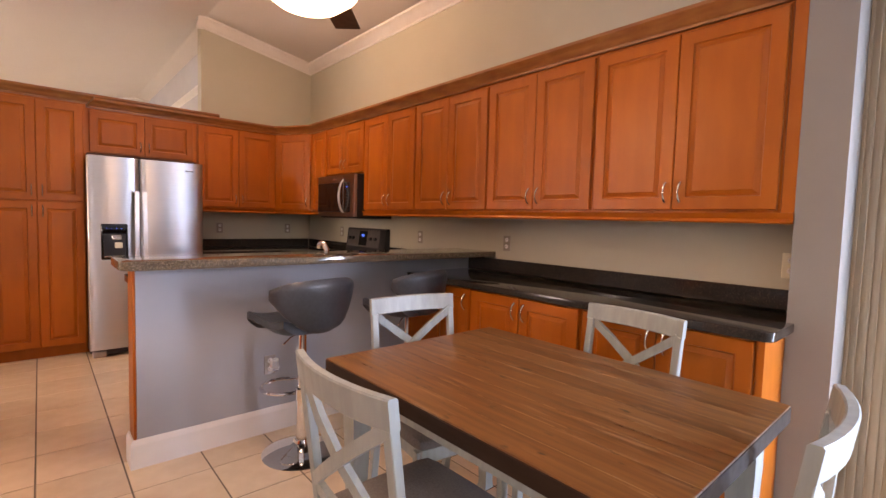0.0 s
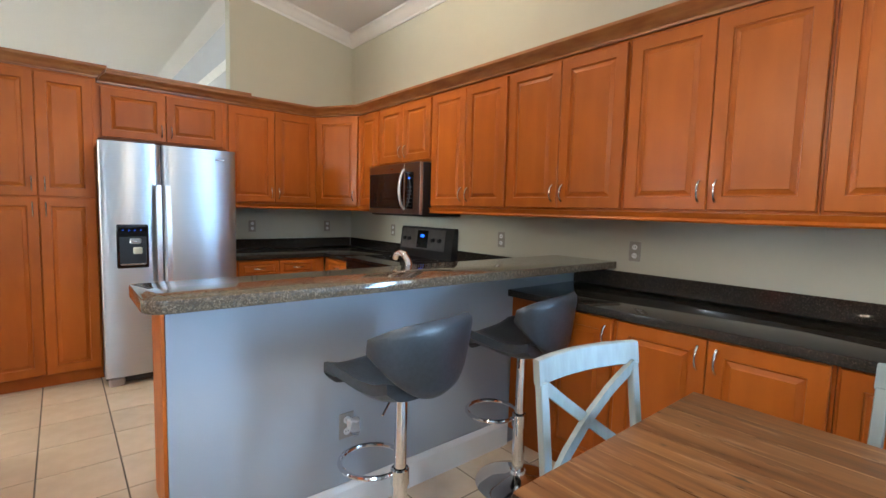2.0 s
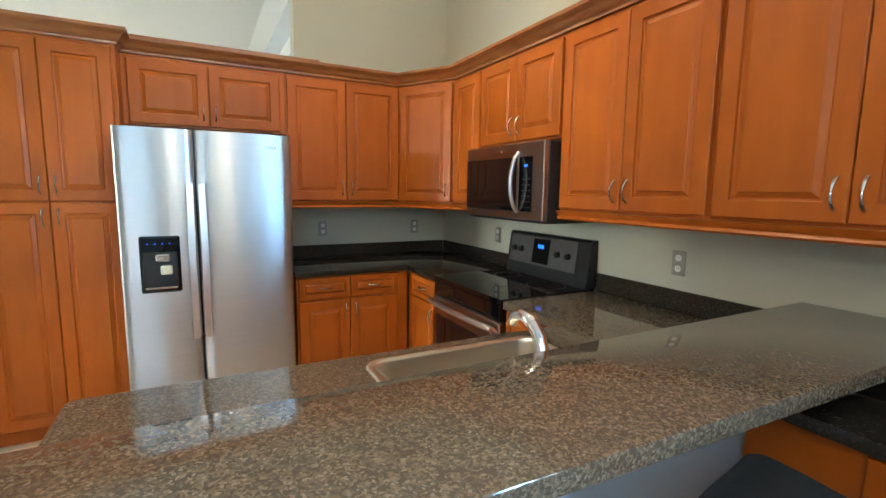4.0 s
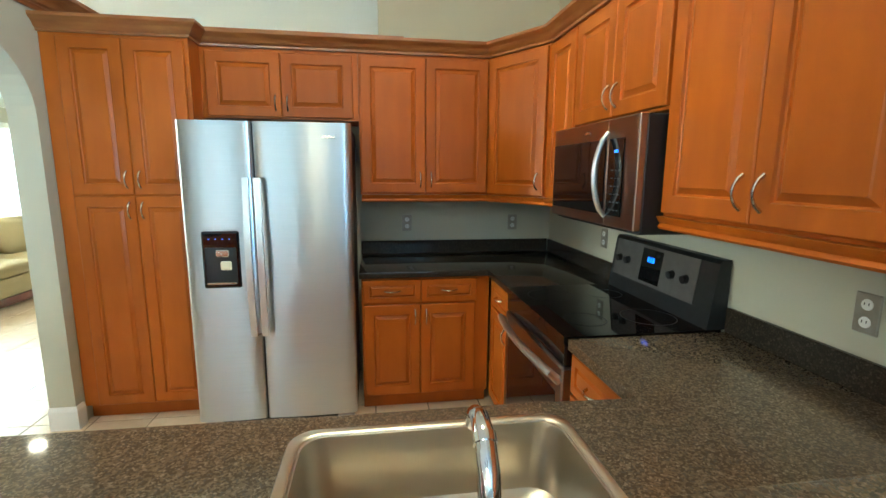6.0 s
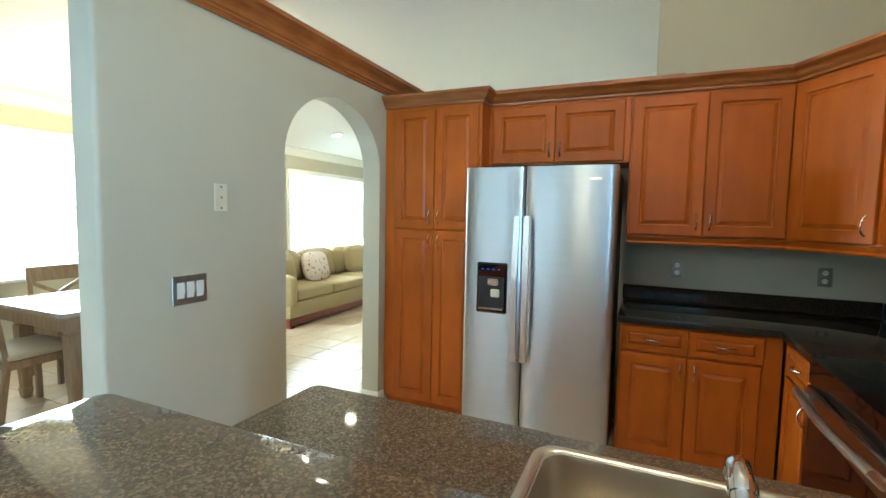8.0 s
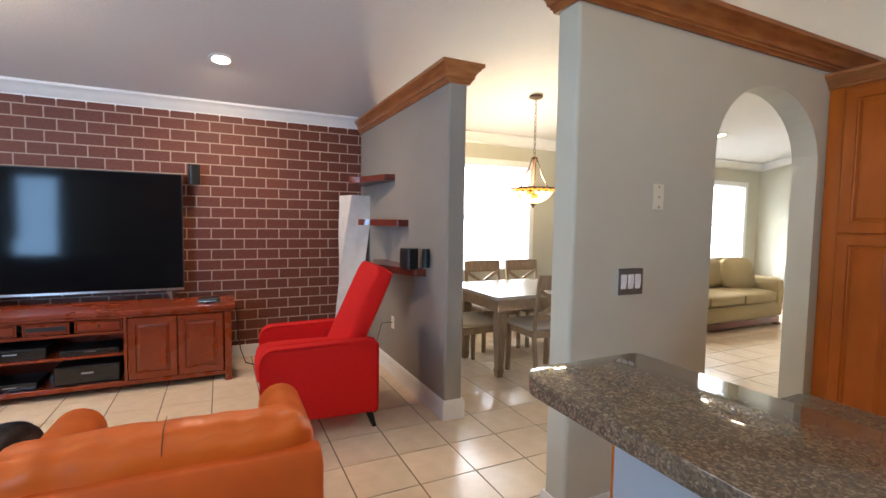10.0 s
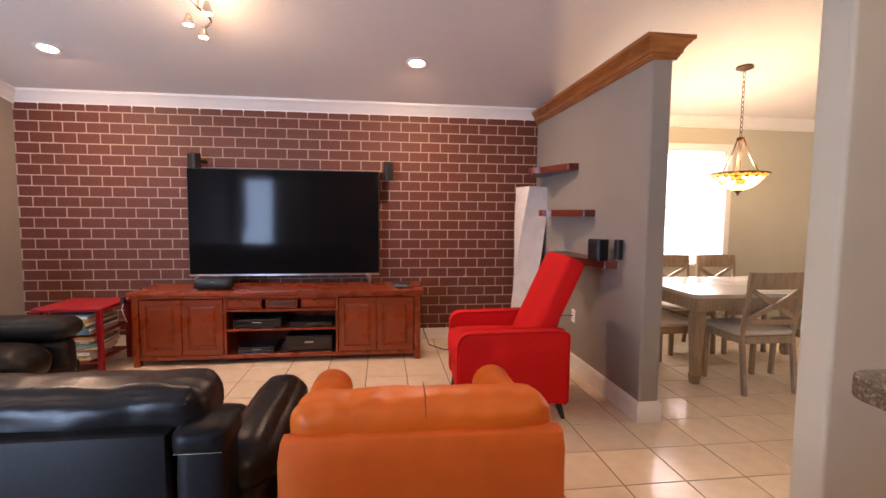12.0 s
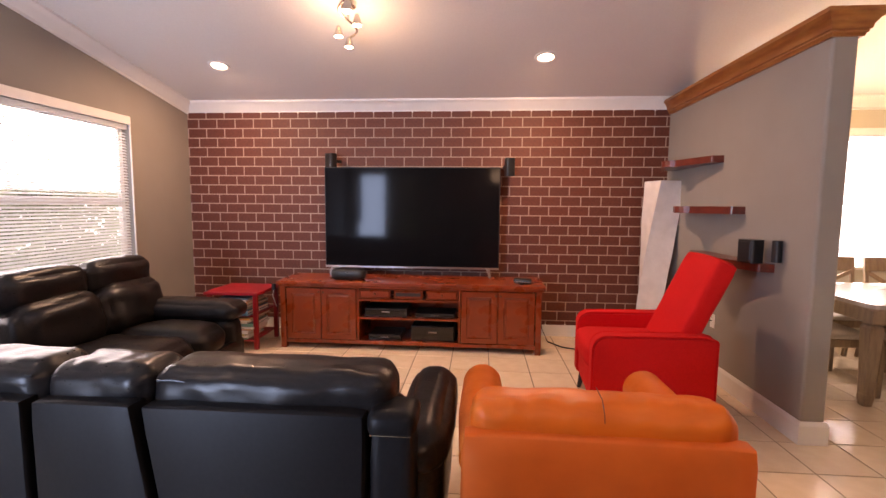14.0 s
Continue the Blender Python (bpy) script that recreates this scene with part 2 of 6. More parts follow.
ORANGE = mat("orange_leather", (0.66, 0.135, 0.016), (0.60, 0.118, 0.014), 0.40, scale=12, bump=0.55, bump_scale=13, stretch=(1, 0.5, 1.5), big=0.06, spec=0.27, rough_var=0.08)
ORANGE_FLAT = mat("smooth_orange_leather", (0.62, 0.118, 0.020), (0.58, 0.108, 0.018), 0.45, scale=12, bump=0.08, bump_scale=9, big=0.05, spec=0.22)
RED = mat("red_fabric", (0.62, 0.014, 0.012), (0.52, 0.010, 0.009), 0.85, scale=220, bump=0.3, bump_scale=500, big=0.06, spec=0.2)
RED_PAINT = mat("red_paint", (0.33, 0.012, 0.018), (0.28, 0.01, 0.015), 0.35, scale=12)
VINYL = mat("grey_vinyl", (0.045, 0.05, 0.056), (0.036, 0.04, 0.045), 0.36, scale=60, bump=0.2, bump_scale=160, big=0.08, spec=0.5)
CHAIR_PAINT = mat("chair_paint", (0.33, 0.36, 0.335), (0.28, 0.305, 0.285), 0.42, scale=6, stretch=(6, 6, 1), bump=0.12, bump_scale=40, big=0.08)
SEAT_GREY = mat("seat_fabric", (0.16, 0.14, 0.125), (0.12, 0.105, 0.095), 0.7, scale=150, bump=0.25, bump_scale=300)
OAK_GREY = mat("weathered_oak", (0.33, 0.235, 0.15), (0.25, 0.175, 0.11), 0.45, scale=6, stretch=(6, 6, 1), bump=0.1, big=0.08)
LINEN = mat("linen", (0.55, 0.5, 0.42), (0.48, 0.43, 0.36), 0.85, scale=180, bump=0.3, bump_scale=350)
TAN = mat("tan_fabric", (0.42, 0.33, 0.17), (0.36, 0.28, 0.14), 0.9, scale=160, bump=0.3, bump_scale=350)
PAPER = mat("rice_paper", (0.74, 0.70, 0.66), (0.66, 0.62, 0.58), 0.8, scale=9, bump=0.8, bump_scale=14, big=0.04)
BRONZE = mat("bronze", (0.14, 0.085, 0.05), (0.1, 0.06, 0.035), 0.4, 0.8, scale=30)
TABLE_WOOD = plank_wood("table_boards", ((0.095, 0.034, 0.011), (0.17, 0.066, 0.020), (0.24, 0.105, 0.034), (0.035, 0.014, 0.007), (0.36, 0.20, 0.10)))
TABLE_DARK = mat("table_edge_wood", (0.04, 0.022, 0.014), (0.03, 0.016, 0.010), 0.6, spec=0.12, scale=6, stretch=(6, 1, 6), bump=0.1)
TABLE_SEAM = mat("pale_seam", (0.27, 0.155, 0.07), (0.10, 0.042, 0.016), 0.45, scale=9, sharp=(0.52, 0.58))
BLIND = mat("blind_slat", (0.86, 0.86, 0.84), (0.83, 0.83, 0.81), 0.5, scale=5, big=0.02)
VANE = mat("vertical_vane", (0.62, 0.50, 0.36), (0.56, 0.45, 0.32), 0.6, scale=4, stretch=(30, 30, 1), big=0.05)
IVORY = mat("ivory_plastic", (0.70, 0.66, 0.50), (0.68, 0.64, 0.48), 0.4, scale=20, big=0.02)
PLATE = mat("steel_plate", (0.36, 0.33, 0.29), (0.33, 0.30, 0.26), 0.35, 0.8, scale=40, big=0.03)
SWITCH = mat("white_plastic", (0.80, 0.80, 0.78), (0.78, 0.78, 0.76), 0.3, scale=20, big=0.02)
LEAF = mat("hedge_leaf", (0.30, 0.40, 0.24), (0.48, 0.57, 0.42), 0.55, scale=9, big=0.3)
tr_ = BLIND.node_tree.nodes.new("ShaderNodeBsdfTranslucent")
mx_ = BLIND.node_tree.nodes.new("ShaderNodeMixShader")
mx_.inputs[0].default_value = 0.6
tr_.inputs["Color"].default_value = (0.8, 0.84, 0.88, 1)
BLIND.node_tree.links.new(BLIND.node_tree.nodes["Principled BSDF"].outputs[0], mx_.inputs[1])
BLIND.node_tree.links.new(tr_.outputs[0], mx_.inputs[2])
BLIND.node_tree.links.new(mx_.outputs[0], BLIND.node_tree.nodes["Material Output"].inputs["Surface"])
GRASS = mat("lawn", (0.06, 0.12, 0.03), (0.1, 0.15, 0.05), 0.9, scale=6)
GLASS = glass("window_glass")
BLUE_LED = glow("blue_display", (0.03, 0.16, 1.0), 1.3)
LAMP_GLOW = glow("lit_lens", (1.0, 0.82, 0.6), 20)
DOME_GLOW = glow("lit_dome", (1.0, 0.86, 0.62), 5)
BULB_GLOW = glow("lit_bulb", (1.0, 0.8, 0.55), 30)

# ---------------------------------------------------------------- building helpers
def part(name, bm, material, parent=None, label="", smooth=False, kind="", at=None):
    """Links a bmesh as one mesh object under a thing, or as a piece of the setting."""
    bmesh.ops.recalc_face_normals(bm, faces=bm.faces)
    me = bpy.data.meshes.new(name)
    bm.to_mesh(me)
    bm.free()
    me.materials.append(material)
    if smooth:
        me.shade_smooth()
        me.set_sharp_from_angle(angle=radians(38))
    ob = new(name, me)
    if parent:
        ob.parent = parent
    if at:
        ob.location = at
    return tagged(ob, label, "", "", kind)


def thing(name, at, label, category, group="", rz=0.0):
    ob = new(name)
    ob.empty_display_size = 0.1
    ob.matrix_basis = pose(*at, 0, 0, rz)
    return tagged(ob, label, category, group)


def setting(name, bm, material, label, smooth=False):
    return tagged(part(name, bm, material, None, label, smooth), label, "", "", "structure")


def bx(x0, x1, y0, y1, z0, z1, bevel=0.0, bm=None, seg=1):
    """A box, with softened edges if bevel is given."""
    b = bmesh.new()
    r = bmesh.ops.create_cube(b, size=1.0)
    bmesh.ops.scale(b, vec=(abs(x1 - x0), abs(y1 - y0), abs(z1 - z0)), verts=r["verts"])
    bmesh.ops.translate(b, vec=((x0 + x1) / 2, (y0 + y1) / 2, (z0 + z1) / 2), verts=r["verts"])
    if bevel:
        bmesh.ops.bevel(b, geom=b.edges[:] + b.verts[:], offset=bevel, segments=seg, affect="EDGES", profile=0.5, clamp_overlap=True)
    return merge(bm, b) if bm else b


def merge(bm, b, m=None):
    me = bpy.data.meshes.new("tmp")
    b.to_mesh(me)
    b.free()
    if m:
        me.transform(m)
    bm.from_mesh(me)
    bpy.data.meshes.remove(me)
    return bm


def tube(points, r, n=10, bm=None, close=False, radii=None):
    """A round bar along points."""
    b = bm or bmesh.new()
    pts = [Vector(p) for p in points]
    rings, up = [], None
    for i, p in enumerate(pts):
        if close:
            d = (pts[(i + 1) % len(pts)] - pts[i - 1]).normalized()
        else:
            d = (pts[min(i + 1, len(pts) - 1)] - pts[max(i - 1, 0)]).normalized()
        if up is None:
            up = d.orthogonal().normalized()
        up = (up - d * up.dot(d)).normalized()
        s = d.cross(up)
        rr = radii[i] if radii else r
        rings.append([b.verts.new(p + (up * math.cos(a) + s * math.sin(a)) * rr) for a in (2 * math.pi * k / n for k in range(n))])
    for i in range(len(rings) - (0 if close else 1)):
        A, B = rings[i], rings[(i + 1) % len(rings)]
        for k in range(n):
            b.faces.new((A[k], A[(k + 1) % n], B[(k + 1) % n], B[k]))
    if not close:
        b.faces.new(rings[0][::-1])
        b.faces.new(rings[-1])
    return b


def lathe(profile, n=32, at=(0, 0, 0), bm=None):
    """Turns (radius, height) pairs about z."""
    b = bm or bmesh.new()
    rings = []
    for r, z in profile:
        if r < 1e-5:
            rings.append([b.verts.new((at[0], at[1], at[2] + z))])
        else:
            rings.append([b.verts.new((at[0] + r * math.cos(2 * math.pi * k / n), at[1] + r * math.sin(2 * math.pi * k / n), at[2] + z)) for k in range(n)])
    for A, B in zip(rings, rings[1:]):
        for k in range(n):
            a0, a1, b0, b1 = A[k % len(A)], A[(k + 1) % len(A)], B[k % len(B)], B[(k + 1) % len(B)]
            f = [v for i, v in enumerate((a0, a1, b1, b0)) if v not in (a0, a1, b1, b0)[:i]]
            if len(f) > 2:
                b.faces.new(f)
    return b


def sweep(path, profile, z=0.0, bm=None, close=False):
    """Runs a moulding along a level path with mitred corners; the profile is (out to the right of the way, up)."""
    b = bm or bmesh.new()
    pts = [Vector(p) for p in path]
    rings = []
    for i, p in enumerate(pts):
        ds = []
        if i > 0:
            ds.append((pts[i] - pts[i - 1]).normalized())
        if i < len(pts) - 1:
            ds.append((pts[i + 1] - pts[i]).normalized())
        ns = [Vector((d.y, -d.x)) for d in ds]
        m = sum(ns, Vector((0, 0))).normalized()
        k = 1 / max(0.3, m.dot(ns[0]))
        rings.append([b.verts.new((p.x + m.x * u * k, p.y + m.y * u * k, z + v)) for u, v in profile])
    n = len(profile)
    for A, B in zip(rings, rings[1:]):
        for k in range(n):
            b.faces.new((A[k], A[(k + 1) % n], B[(k + 1) % n], B[k]))
    b.faces.new(rings[0])
    b.faces.new(rings[-1][::-1])
    return b


def moulding(p0, p1, out, profile, bm=None):
    """A straight moulding from p0 to p1, which may slope; out is the level way off the wall."""
    b = bm or bmesh.new()
    out = Vector(out)
    A, B = ([b.verts.new(Vector(p) + out * u + Vector((0, 0, v))) for u, v in profile] for p in (p0, p1))
    n = len(profile)
    for k in range(n):
        b.faces.new((A[k], A[(k + 1) % n], B[(k + 1) % n], B[k]))
    b.faces.new(A)
    b.faces.new(B[::-1])
    return b


def prism(outline, axis, a, b_, bm=None):
    """Extrudes an outline along an axis. The outline is (y, z) for x, (x, z) for y, (x, y) for z."""
    b = bm or bmesh.new()
    def at(p, t):
        return {"x": (t, p[0], p[1]), "y": (p[0], t, p[1]), "z": (p[0], p[1], t)}[axis]
    A, B = [b.verts.new(at(p, a)) for p in outline], [b.verts.new(at(p, b_)) for p in outline]
    n = len(outline)
    b.faces.new(A)
    b.faces.new(B[::-1])
    for k in range(n):
        b.faces.new((A[k], B[k], B[(k + 1) % n], A[(k + 1) % n]))
    return b


def pad(size, r=0.05, n=8, puff=0.0, wrinkle=0.0, seed=0.0, at=(0, 0, 0), bm=None, rot=None, freq=5.0):
    """A stuffed block: rounded edges, swollen faces, creases."""
    b = bmesh.new()
    bmesh.ops.create_cube(b, size=2.0)
    bmesh.ops.subdivide_edges(b, edges=b.edges[:], cuts=n, use_grid_fill=True)
    h = Vector(size) / 2
    r = min(r, *(c * 0.98 for c in h))
    for v in b.verts:
        c = v.co.copy()
        q = Vector([math.copysign(min(1, abs(t) ** 0.8), t) for t in c])
        p = Vector((q.x * h.x, q.y * h.y, q.z * h.z))
        inner = Vector([max(-h[i] + r, min(h[i] - r, p[i])) for i in range(3)])
        d = p - inner
        nn = d.normalized() if d.length > 1e-6 else Vector()
        p = inner + nn * r if d.length > 1e-6 else p
        if puff:
            for i in range(3):
                j, k = (i + 1) % 3, (i + 2) % 3
                if abs(c[i]) > 0.999:
                    p[i] += math.copysign(puff * (1 - c[j] ** 2) * (1 - c[k] ** 2), c[i])
        if wrinkle:
            w = noise.noise(Vector((p.x * freq + seed, p.y * freq, p.z * freq * 1.6))) + 0.5 * noise.noise(Vector((p.x * freq * 3 + seed, p.y * freq * 2.2, p.z * freq * 3)))
            p += (nn if nn.length else c.normalized()) * w * wrinkle
        v.co = p
    m = Matrix.Translation(at) @ (rot or Matrix.Identity(4))
    return merge(bm or bmesh.new(), b, m)


def rotz(a):
    return Matrix.Rotation(radians(a), 4, "Z")


def rotx(a):
    return Matrix.Rotation(radians(a), 4, "X")


def roty(a):
    return Matrix.Rotation(radians(a), 4, "Y")


# ---------------------------------------------------------------- shell of the house
T = 0.14


def gable_wall(name, y0, y1, x0, x1, label, holes=(), z0=0.0):
    """A wall across the house whose top follows the ceiling; holes are (x0, x1, z0, z1)."""
    bm = bmesh.new()
    xs = sorted({x0, x1, *(v for h in holes for v in h[:2]), *([RIDGE] if x0 < RIDGE < x1 else [])})
    for a, b in zip(xs, xs[1:]):
        spans, lo = [], z0
        for h in holes:
            if h[0] <= a and b <= h[1]:
                spans.append((lo, h[2]))
                lo = h[3]
        for s in spans:
            prism([(a, s[0]), (b, s[0]), (b, s[1]), (a, s[1])], "y", y0, y1, bm)
        prism([(a, lo), (b, lo), (b, ceil_z(b)), (a, ceil_z(a))], "y", y0, y1, bm)
    return setting(name, bm, PAINT_GREY if "south" in name else PAINT, label)


def side_wall(name, x0, x1, y0, y1, top, material, label, holes=()):
    bm = bmesh.new()
    ys = sorted({y0, y1, *(v for h in holes for v in h[:2])})
    for a, b in zip(ys, ys[1:]):
        lo = 0.0
        for h in holes:
            if h[0] <= a and b <= h[1]:
                if h[2] > lo:
                    bx(x0, x1, a, b, lo, h[2], 0, bm)
                lo = h[3]
        bx(x0, x1, a, b, lo, top, 0, bm)
    return setting(name, bm, material, label)


DW, LW, SW = (6.38, 7.80, 0.82, 2.13), (10.3, 12.45, 0.74, 2.1), (-1.66, 1.0, 0.72, 2.12)
SL = (0.62, 2.45, 0.0, 2.2)
side_wall("wall_west_brick_room", WX - T, WX, SY - T, 5.6, EAVE, PAINT_GREY, "wall behind the brick veneer")
side_wall("wall_west_dining", WX - T, WX, 5.6, NY + T, EAVE, PAINT, "sage painted wall with two windows", [DW, LW])
side_wall("wall_east", EX, EX + T, SY - T, NY + T, ceil_z(EX), PAINT, "sage painted kitchen wall with a sliding door opening", [SL])
gable_wall("wall_south", SY - T, SY, WX, EX, "grey painted gable wall with a window", [(SW[0], SW[1], SW[2], SW[3])])
gable_wall("wall_north", NY, NY + T, WX, EX, "sage painted far gable wall")
gable_wall("wall_kitchen_back", KY, KY + T, 2.745, EX, "sage painted gable wall behind the kitchen cabinets")
side_wall("wall_hall", 2.985, 3.125, KY + T + 0.002, NY, ceil_z(2.96) - 0.004, HALL_PAINT, "off-white painted wall of the hall behind the kitchen")
setting("wall_stub", bx(3.70, EX, 2.545, 2.70, 0, ceil_z(3.70) - 0.0), PAINT_GREY, "taupe painted wall end beside the sliding door")
setting("wall_kitchen_low", bx(0.94, 2.745, KY, KY + T, 0, 2.40), PAINT, "low partition wall behind the refrigerator")



def round_end(bm, test):
    """Rounds the upright corners at the free end of a wall."""
    bmesh.ops.recalc_face_normals(bm, faces=bm.faces)
    e = [e for e in bm.edges if all(test(v) for v in e.verts) and abs(e.verts[0].co.z - e.verts[1].co.z) > 1]
    bmesh.ops.bevel(bm, geom=e, offset=0.018, segments=4, affect="EDGES", profile=0.5)


def arch_wall():
    """The partition with the arched doorway."""
    y0, y1, a0, a1, spring, n = 5.467, KY + T, 6.40, 7.36, 1.79, 24
    r, c, rise = (a1 - a0) / 2, (a0 + a1) / 2, 0.395
    arc = [(c - r * math.cos(math.pi * k / n), spring + rise * math.sin(math.pi * k / n)) for k in range(n + 1)]
    bm = prism([(y0, 0), (a0, 0)] + arc + [(a1, 0), (y1, 0), (y1, LOW), (y0, LOW)], "x", 0.80, 0.94)
    round_end(bm, lambda v: abs(v.co.y - y0) < 1e-5)
    setting("wall_arch", bm, PAINT, "sage painted partition wall with an arched doorway")


arch_wall()
lp = bx(WX, -0.365, 5.505, 5.645, 0, LOW)
round_end(lp, lambda v: abs(v.co.x + 0.365) < 1e-5)
setting("wall_living_partition", lp, PAINT_GREY, "grey painted low partition wall")
cw = bmesh.new()
prism([(WX - T, EAVE - SLOPE_W * T), (RIDGE, ceil_z(RIDGE)), (RIDGE, ceil_z(RIDGE) + 0.1), (WX - T, EAVE + 0.1)], "y", SY - T, NY + T, cw)
setting("ceiling_west", cw, CEILING, "textured white vaulted ceiling")
ce = bmesh.new()
prism([(RIDGE, ceil_z(RIDGE)), (EX + T, ceil_z(EX) - SLOPE_E * T), (EX + T, ceil_z(EX) + 0.1), (RIDGE, ceil_z(RIDGE) + 0.1)], "y", SY - T, NY + T, ce)
setting("ceiling_east", ce, CEILING, "textured white vaulted ceiling")
setting("ground", bx(-60, 60, -60, 60, -0.2, -0.1), GRASS, "lawn around the house")
setting("floor", bx(WX - T, EX + T, SY - T, NY + T, -0.1, -0.003), GROUT, "grout bed of the tiled floor")

# white crown mouldings
CROWN = [(0.0, -0.115), (0.012, -0.115), (0.014, -0.095), (0.03, -0.085), (0.05, -0.05), (0.075, -0.028), (0.09, -0.02), (0.092, 0.0), (0.0, 0.0)]
setting("crown_west", moulding((WX, SY, EAVE), (WX, NY, EAVE), (1, 0, 0), [(u, v + 0.165 * u) for u, v in CROWN]), WHITE, "white crown moulding", True)
setting("crown_east", moulding((EX, SY, ceil_z(EX)), (EX, KY, ceil_z(EX)), (-1, 0, 0), CROWN), WHITE, "white crown moulding", True)
setting("crown_hall", moulding((2.984, KY + T + 0.002, 2.955), (2.984, NY, 2.955), (-1, 0, 0), [(u * 0.6, v * 0.6) for u, v in CROWN]), WHITE, "white crown moulding", True)
for nm, y, o, a, b in (("crown_south", SY, 1, WX, EX), ("crown_north", NY, -1, WX, EX), ("crown_kitchen", KY, -1, 2.70, EX)):
    bm = bmesh.new()
    for p, q in (((a, min(b, RIDGE)), (max(a, RIDGE), b)) if a < RIDGE else ((a, b),)):
        moulding((p, y, ceil_z(p) - 0.002), (q, y, ceil_z(q) - 0.002), (0, o, 0), CROWN, bm)
    setting(nm, bm, WHITE, "white crown moulding", True)

# baseboards
BASE = [(0, 0), (0.016, 0), (0.016, 0.115), (0.011, 0.13), (0.006, 0.14), (0, 0.14)]
for nm, path in (("baseboard_living", [(WX, 5.505), (-0.365, 5.505), (-0.365, 5.645), (WX, 5.645)]),
                 ("baseboard_arch", [(0.80, 6.40), (0.80, 5.467), (0.94, 5.467), (0.94, 6.40)]),
                 ("baseboard_arch_jamb", [(0.80, 7.36), (0.94, 7.36), (0.94, 7.425)]),
                 ("baseboard_west", [(WX, SY), (WX, 5.5)][::1]), ("baseboard_dining", [(WX, 5.68), (WX, NY)]), ("baseboard_south", [(EX, SY), (WX, SY)]),
                 ("baseboard_north", [(WX, NY), (EX, NY)])):
    setting(nm, sweep(path, BASE), WHITE, "white painted baseboard")

# stained wood crowns on the partition walls
WCROWN = [(0, 0), (0.014, 0.0), (0.018, 0.014), (0.026, 0.02), (0.026, 0.028), (0.036, 0.036), (0.040, 0.056), (0.058, 0.082), (0.068, 0.088), (0.072, 0.098), (0.088, 0.108), (0.088, 0.132), (0, 0.132)]
CAPCROWN = [(0, 0), (0.04, 0.0), (0.048, 0.022), (0.066, 0.044), (0.066, 0.056), (0.082, 0.066), (0.082, 0.084), (0, 0.084)]
setting("trim_living_partition", sweep([(WX, 5.505), (-0.365, 5.505), (-0.365, 5.645), (WX, 5.645)], WCROWN, LOW - 0.112), CROWN_WOOD, "stained wood crown on the low wall", True)
setting("trim_living_cap", bx(WX, -0.367, 5.507, 5.643, LOW + 0.001, LOW + 0.019), CROWN_WOOD, "stained wood cap")
setting("trim_arch_wall", sweep([(0.80, KY), (0.80, 5.467), (0.94, 5.467), (0.94, KY)], WCROWN, LOW - 0.116), CROWN_WOOD, "stained wood crown on the partition", True)
setting("trim_arch_cap", bx(0.802, 0.938, 5.469, KY, LOW + 0.001, LOW + 0.019), CROWN_WOOD, "stained wood cap")
setting("trim_low_wall", sweep([(0.945, KY), (2.915, KY)], CAPCROWN, 2.338), CROWN_WOOD, "stained wood crown along the top of the low kitchen wall", True)
PANEL_GREY = mat("panel_grey", (0.115, 0.105, 0.10), (0.10, 0.092, 0.088), 0.45, 0.3, scale=30, big=0.03)
PILLOW = mat("patterned_cloth", (0.74, 0.66, 0.60), (0.40, 0.14, 0.13), 0.9, scale=26, sharp=(0.585, 0.625), big=0.03)
BAR_STEEL = mat("satin_bar_steel", (0.72, 0.70, 0.68), (0.69, 0.67, 0.65), 0.36, 1.0, scale=20, big=0.02)

# ---------------------------------------------------------------- kitchen cabinets
def panel_bm(w, h, th=0.02, rail=0.06, bm=None, at=(0, 0)):
    """A raised-panel front, its face at -th; origin at its lower left."""
    b = bm or bmesh.new()
    f = min(1.0, min(w, h) / 0.26)
    rings = [(0, 0), (0, -th + 0.004), (0.004, -th), (rail * f, -th), ((rail + 0.003) * f, -th + 0.008), ((rail + 0.009) * f, -th + 0.010), ((rail + 0.026) * f, -th + 0.003), ((rail + 0.030) * f, -th + 0.0)]
    loops = [[b.verts.new((at[0] + x, y, at[1] + z)) for x, z in ((i, i), (w - i, i), (w - i, h - i), (i, h - i))] for i, y in rings]
    for A, B in zip(loops, loops[1:]):
        for k in range(4):
            b.faces.new((A[k], A[(k + 1) % 4], B[(k + 1) % 4], B[k]))
    b.faces.new(loops[-1])
    b.faces.new(loops[0][::-1])
    return b


def bow(n=9, length=0.096, out=0.028):
    """An arched pull, upright, standing off towards -y."""
    pts = [(0, -out * math.sin(math.pi * k / (n - 1)) ** 0.7, (k / (n - 1) - 0.5) * length) for k in range(n)]
    rad = [0.0065 - 0.0025 * math.sin(math.pi * k / (n - 1)) for k in range(n)]
    return tube(pts, 0.005, 7, radii=rad)


